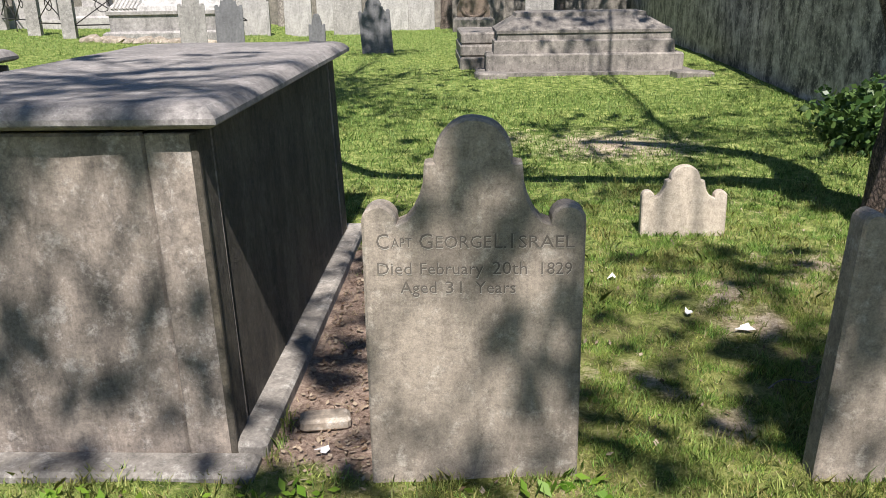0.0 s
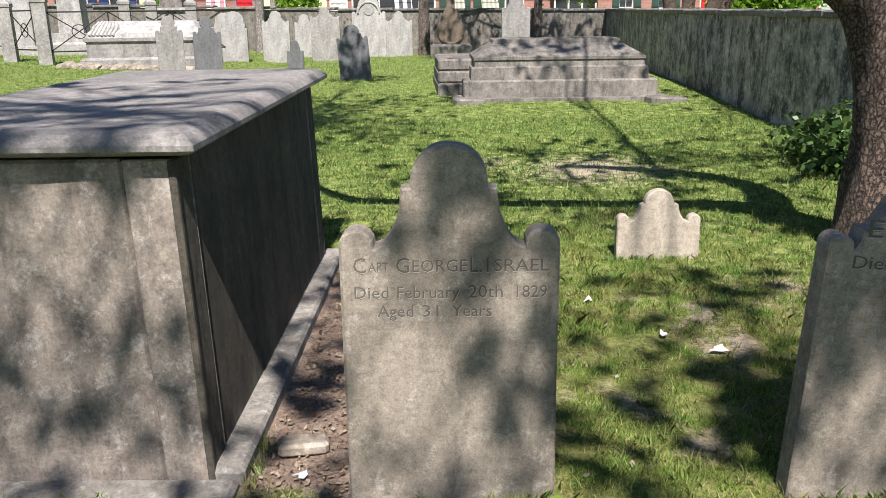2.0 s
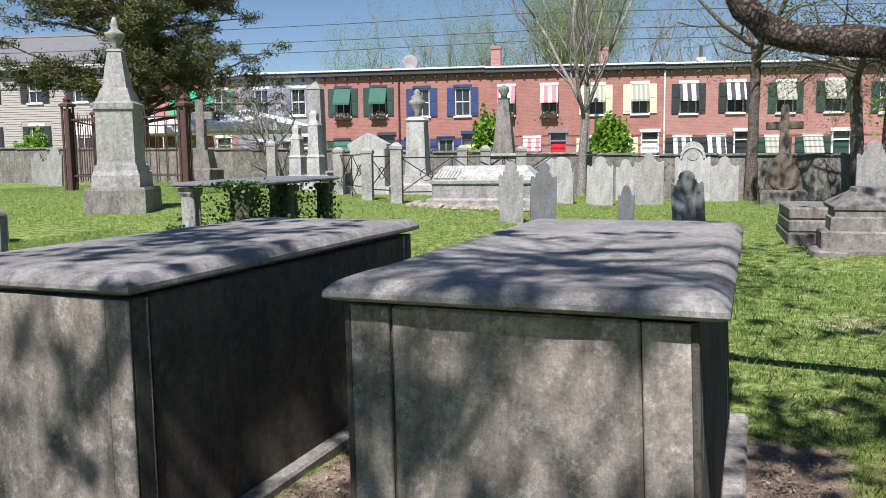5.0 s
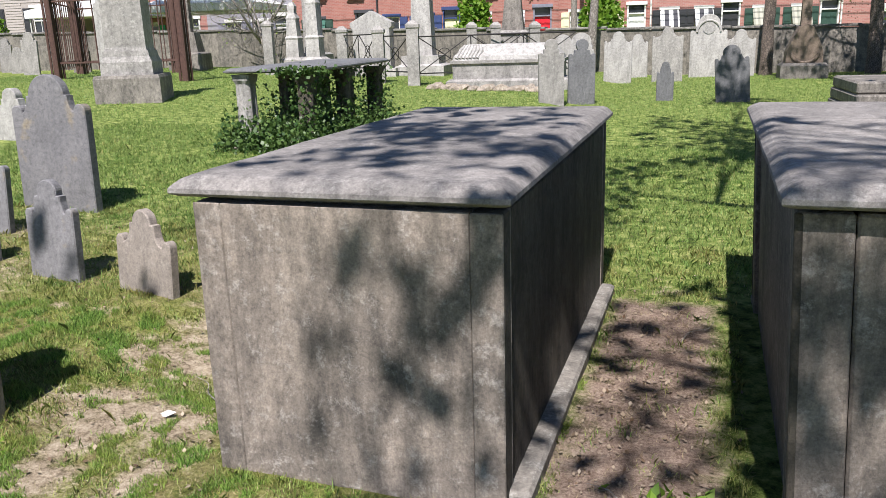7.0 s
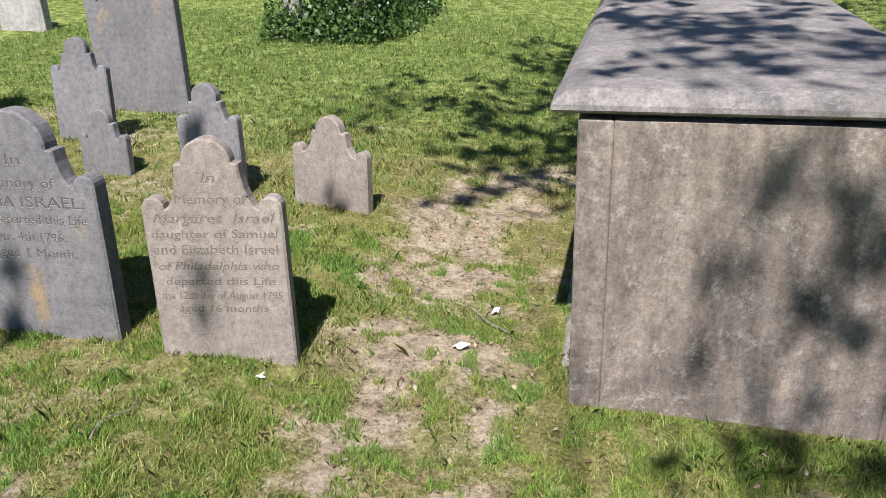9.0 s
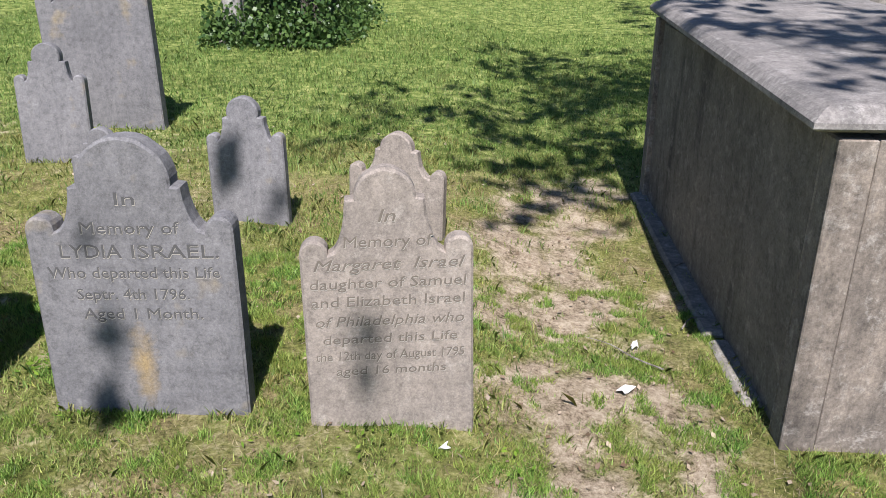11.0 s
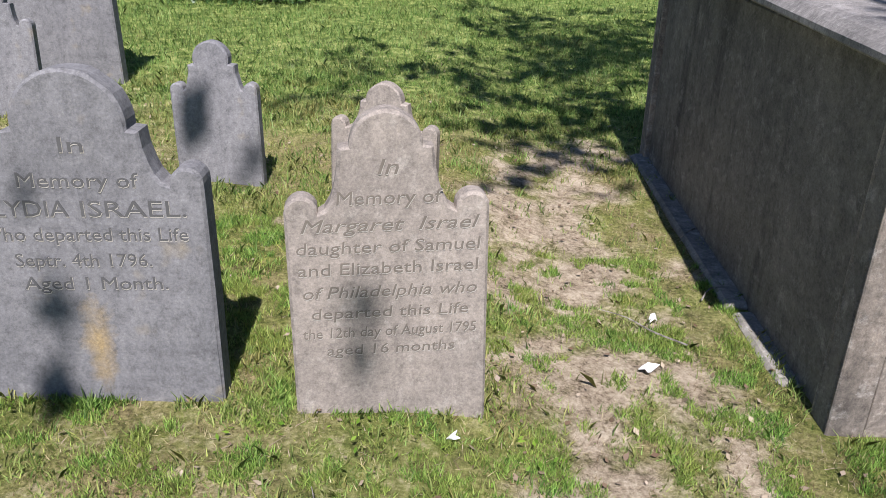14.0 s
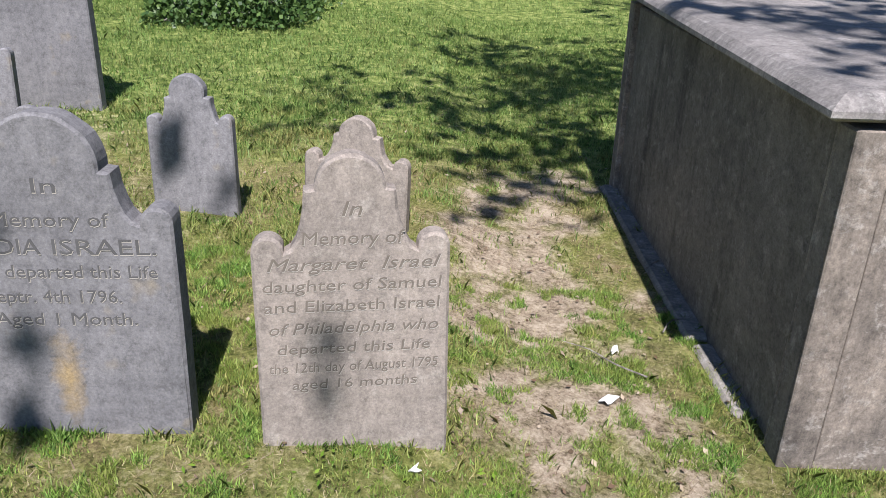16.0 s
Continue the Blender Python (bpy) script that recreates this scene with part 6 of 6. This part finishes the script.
for s in (6.02, 15.45, -8.35):
    d = mesh_ob("downpipe", tube(bmesh.new(), [(0, 0, -0.4), (0, 0, 5.9)], [0.045, 0.045], 8), M_WHITE if s > 0 else M_BLACK)
    d.matrix_basis = FACE @ pose(s, -0.09, 0)
    tagged(d, "painted metal downpipe on a house front", "pipe")

pv = mesh_ob("pavement", box(-45, 40, -2.6, -0.02, -0.4, 0.02, 0.01), M_GREY)
pv.matrix_basis = FACE
tagged(pv, "concrete pavement before the houses", "pavement", kind="structure")
rd = mesh_ob("road", box(-60, 60, -12, -2.61, -0.4, -0.08, 0.01), M_ROADS)
rd.matrix_basis = FACE
tagged(rd, "asphalt street between wall and houses", "road", kind="structure")


def wires():
    for i, (y, z, sag) in enumerate(((-4, 7.1, 0.35), (-4, 7.6, 0.3), (-4.2, 8.4, 0.4))):
        pts = [(-45 + 11 * j * 0.8, y, z + sag * ((j % 5 - 2.5) ** 2 / 6.25 - 1) * 0.6) for j in range(11)]
        o = mesh_ob("overhead_cable", tube(bmesh.new(), pts, [0.022] * 11, 5), M_TAR)
        o.matrix_basis = FACE
        tagged(o, "black overhead cable along the street", "cable", "overhead cables")
    p = thing("utility_pole", FACE @ pose(1.9, -4.0, -0.1), "grey wooden utility pole", "pole")
    part("pole", lathe([(0.15, 0), (0.11, 9.5)], 10), M_BARE, p)
    for s in (-45, 43):
        q = copy_thing(p, FACE @ pose(s, -4.0, -0.1))


wires()


def tents():
    for x, y, w in ((-25.6, 36, 5.6), (-32.4, 36.0, 5.6)):
        t = thing("canopy_tent", pose(x, y, 0.1, 0, 0, 10), "white canvas pavilion tent", "tent", "white tents")
        part("roof", stacked([(w / 2, w / 2, 2.8), (w / 2, w / 2, 3.15), (w / 4, w / 4, 3.65), (0.05, 0.05, 4.0)]), M_TENT, t)
        for a in (-1, 1):
            for b in (-1, 1):
                part("leg", tube(bmesh.new(), [(a * w * 0.47, b * w * 0.47, 0), (a * w * 0.47, b * w * 0.47, 2.8)], [0.03, 0.03], 6), M_WHITE, t)


tents()

# low stones along the far left of the churchyard
for cx, cy, w, h, mt in ((-24.0, 21.0, 0.4, 1.1, M_GREY), (-22.5, 20.0, 0.45, 0.8, M_GREY), (-20.5, 18.5, 0.45, 1.2, M_GREY), (-19.6, 19.5, 0.5, 0.9, M_GRANITE), (-13.6, 14.6, 0.3, 0.75, M_CREAM), (-27.5, 21.5, 0.45, 0.9, M_MARBLE)):
    headstone(pose(cx, cy, ground_z(cx, cy), -2, 1, 20), outline(w, h, w * 0.3, h - w * 0.35, h - w * 0.5, 0.03), 0.1, mt, "weathered headstone in a distant row", seed=cx)
lt = thing("ledger_tomb", pose(-26.5, 18.5, 0.55, 0, 0, 10), "long low brick tomb with a dark slab", "tomb")
part("slab", box(-2.6, 2.6, -0.6, 0.6, 0.7, 0.85, 0.02), M_GRANITE, lt)
part("body", box(-2.4, 2.4, -0.5, 0.5, -0.2, 0.699, 0.02), M_BRICK, lt)

# ---- small things on the ground ----
def litter():
    r = np.random.default_rng(77)
    P = []
    for x0, x1, y0, y1, n in ((-0.55, -0.25, 1.8, 3.7, 900), (-2.3, -1.8, 1.5, 3.8, 800), (0.2, 2.2, 1.4, 5.5, 120), (-6.5, -2.5, 0.9, 4.5, 150), (-4.2, -3.5, 1.2, 4.2, 120), (-7.0, 2.8, 0.7, 4.8, 1300)):
        for _ in range(n):
            x, y = r.uniform(x0, x1), r.uniform(y0, y1)
            if open_ground(x, y):
                P.append((x, y, ground_z(x, y) + lumps(x, y) + 0.012))
    o = leaf_mesh("fallen_leaves", P, r.uniform(0.006, 0.017, len(P)), M_DEAD, None, r, 2.5, 1.5)
    tagged(o, "dry brown and pale fallen leaves and mulch", "leaf litter", kind="stuff")
    for x, y, s, a in ((-3.767, 2.156, 0.034, 20), (-3.69, 2.45, 0.028, 70), (1.02, 2.75, 0.045, 10), (0.62, 3.3, 0.03, 50), (0.85, 2.9, 0.03, 80), (-4.30, 1.72, 0.02, 30), (-0.42, 1.95, 0.026, 0), (0.1, 1.66, 0.02, 60)):
        bm = bmesh.new()
        k = 7
        lp = [(s * (0.7 + 0.5 * math.sin(i * 2.7 + a)) * math.cos(2 * math.pi * i / k), 0.5 * s * math.sin(2 * math.pi * i / k), 0.006 * math.sin(i * 1.9)) for i in range(k)]
        rings(bm, [lp, [(p, q, z + 0.003) for p, q, z in lp]])
        o = mesh_ob("scrap", bm, M_PAPER)
        o.matrix_basis = pose(x, y, ground_z(x, y) + lumps(x, y) + 0.018, 4, -5, a)
        tagged(o, "pale dry scrap lying on the grass", "scrap", "scraps on the ground")
    for x, y, L, a in ((-3.62, 2.3, 0.3, 140), (-3.5, 2.6, 0.22, 40), (-3.3, 1.15, 0.2, -25), (0.95, 2.3, 0.2, 15), (-1.95, 3.4, 0.3, 60), (-4.6, 1.3, 0.2, 80), (-3.45, 3.1, 0.25, 30), (-2.0, 2.0, 0.2, 150)):
        z = ground_z(x, y) + lumps(x, y) + 0.015
        b = radians(a)
        pts, rad = smooth_line([(0, 0, 0), (L * 0.35, 0.02, 0.012), (L * 0.7, -0.01, 0.006), (L, 0.015, 0.012)], [0.003, 0.0026, 0.002, 0.001], 3)
        o = mesh_ob("twig", tube(bmesh.new(), pts, rad, 5), M_BARE)
        o.matrix_basis = pose(x, y, z, 0, 0, a)
        tagged(o, "thin dry fallen twig", "twig", "fallen twigs")
    o = mesh_ob("paving_stone", box(-0.075, 0.075, -0.035, 0.035, -0.02, 0.022, 0.01), M_ROCK)
    o.matrix_basis = pose(-0.44, 2.1, 0.0, 3, 2, 12)
    tagged(o, "flat pale stone in bare soil by the tomb", "stone")


litter()


def weeds():
    """Leafy tufts at the foot of stones and tombs."""
    r = np.random.default_rng(5)
    P, S = [], []
    for x, y, n, s in ((-1.5, 1.72, 40, 0.03), (-1.05, 1.72, 30, 0.028), (-0.5, 1.72, 40, 0.026), (0.28, 1.75, 14, 0.035), (0.2, 1.72, 10, 0.04), (-1.9, 2.05, 70, 0.035), (-2.8, 1.7, 40, 0.026), (-4.15, 1.7, 20, 0.022), (-5.3, 1.7, 24, 0.02), (-5.5, 1.95, 50, 0.03), (-4.7, 1.68, 20, 0.02), (-4.45, 1.7, 24, 0.02), (-3.5, 1.6, 30, 0.02)):
        Q = np.array([(x, y, ground_z(x, y) + 0.018)]) + r.normal(0, 1, (n, 3)) * np.array([0.07, 0.04, 0.01])
        P += list(Q)
        S += list(r.uniform(0.4, 0.8, n) * s * (1.2 if x > -2.4 else 0.6))
    o = leaf_mesh("weeds", P, np.array(S), M_BUSH, None, r, 0.6, 2.2)
    tagged(o, "small green weeds at the foot of the stones", "weeds", kind="stuff")


weeds()
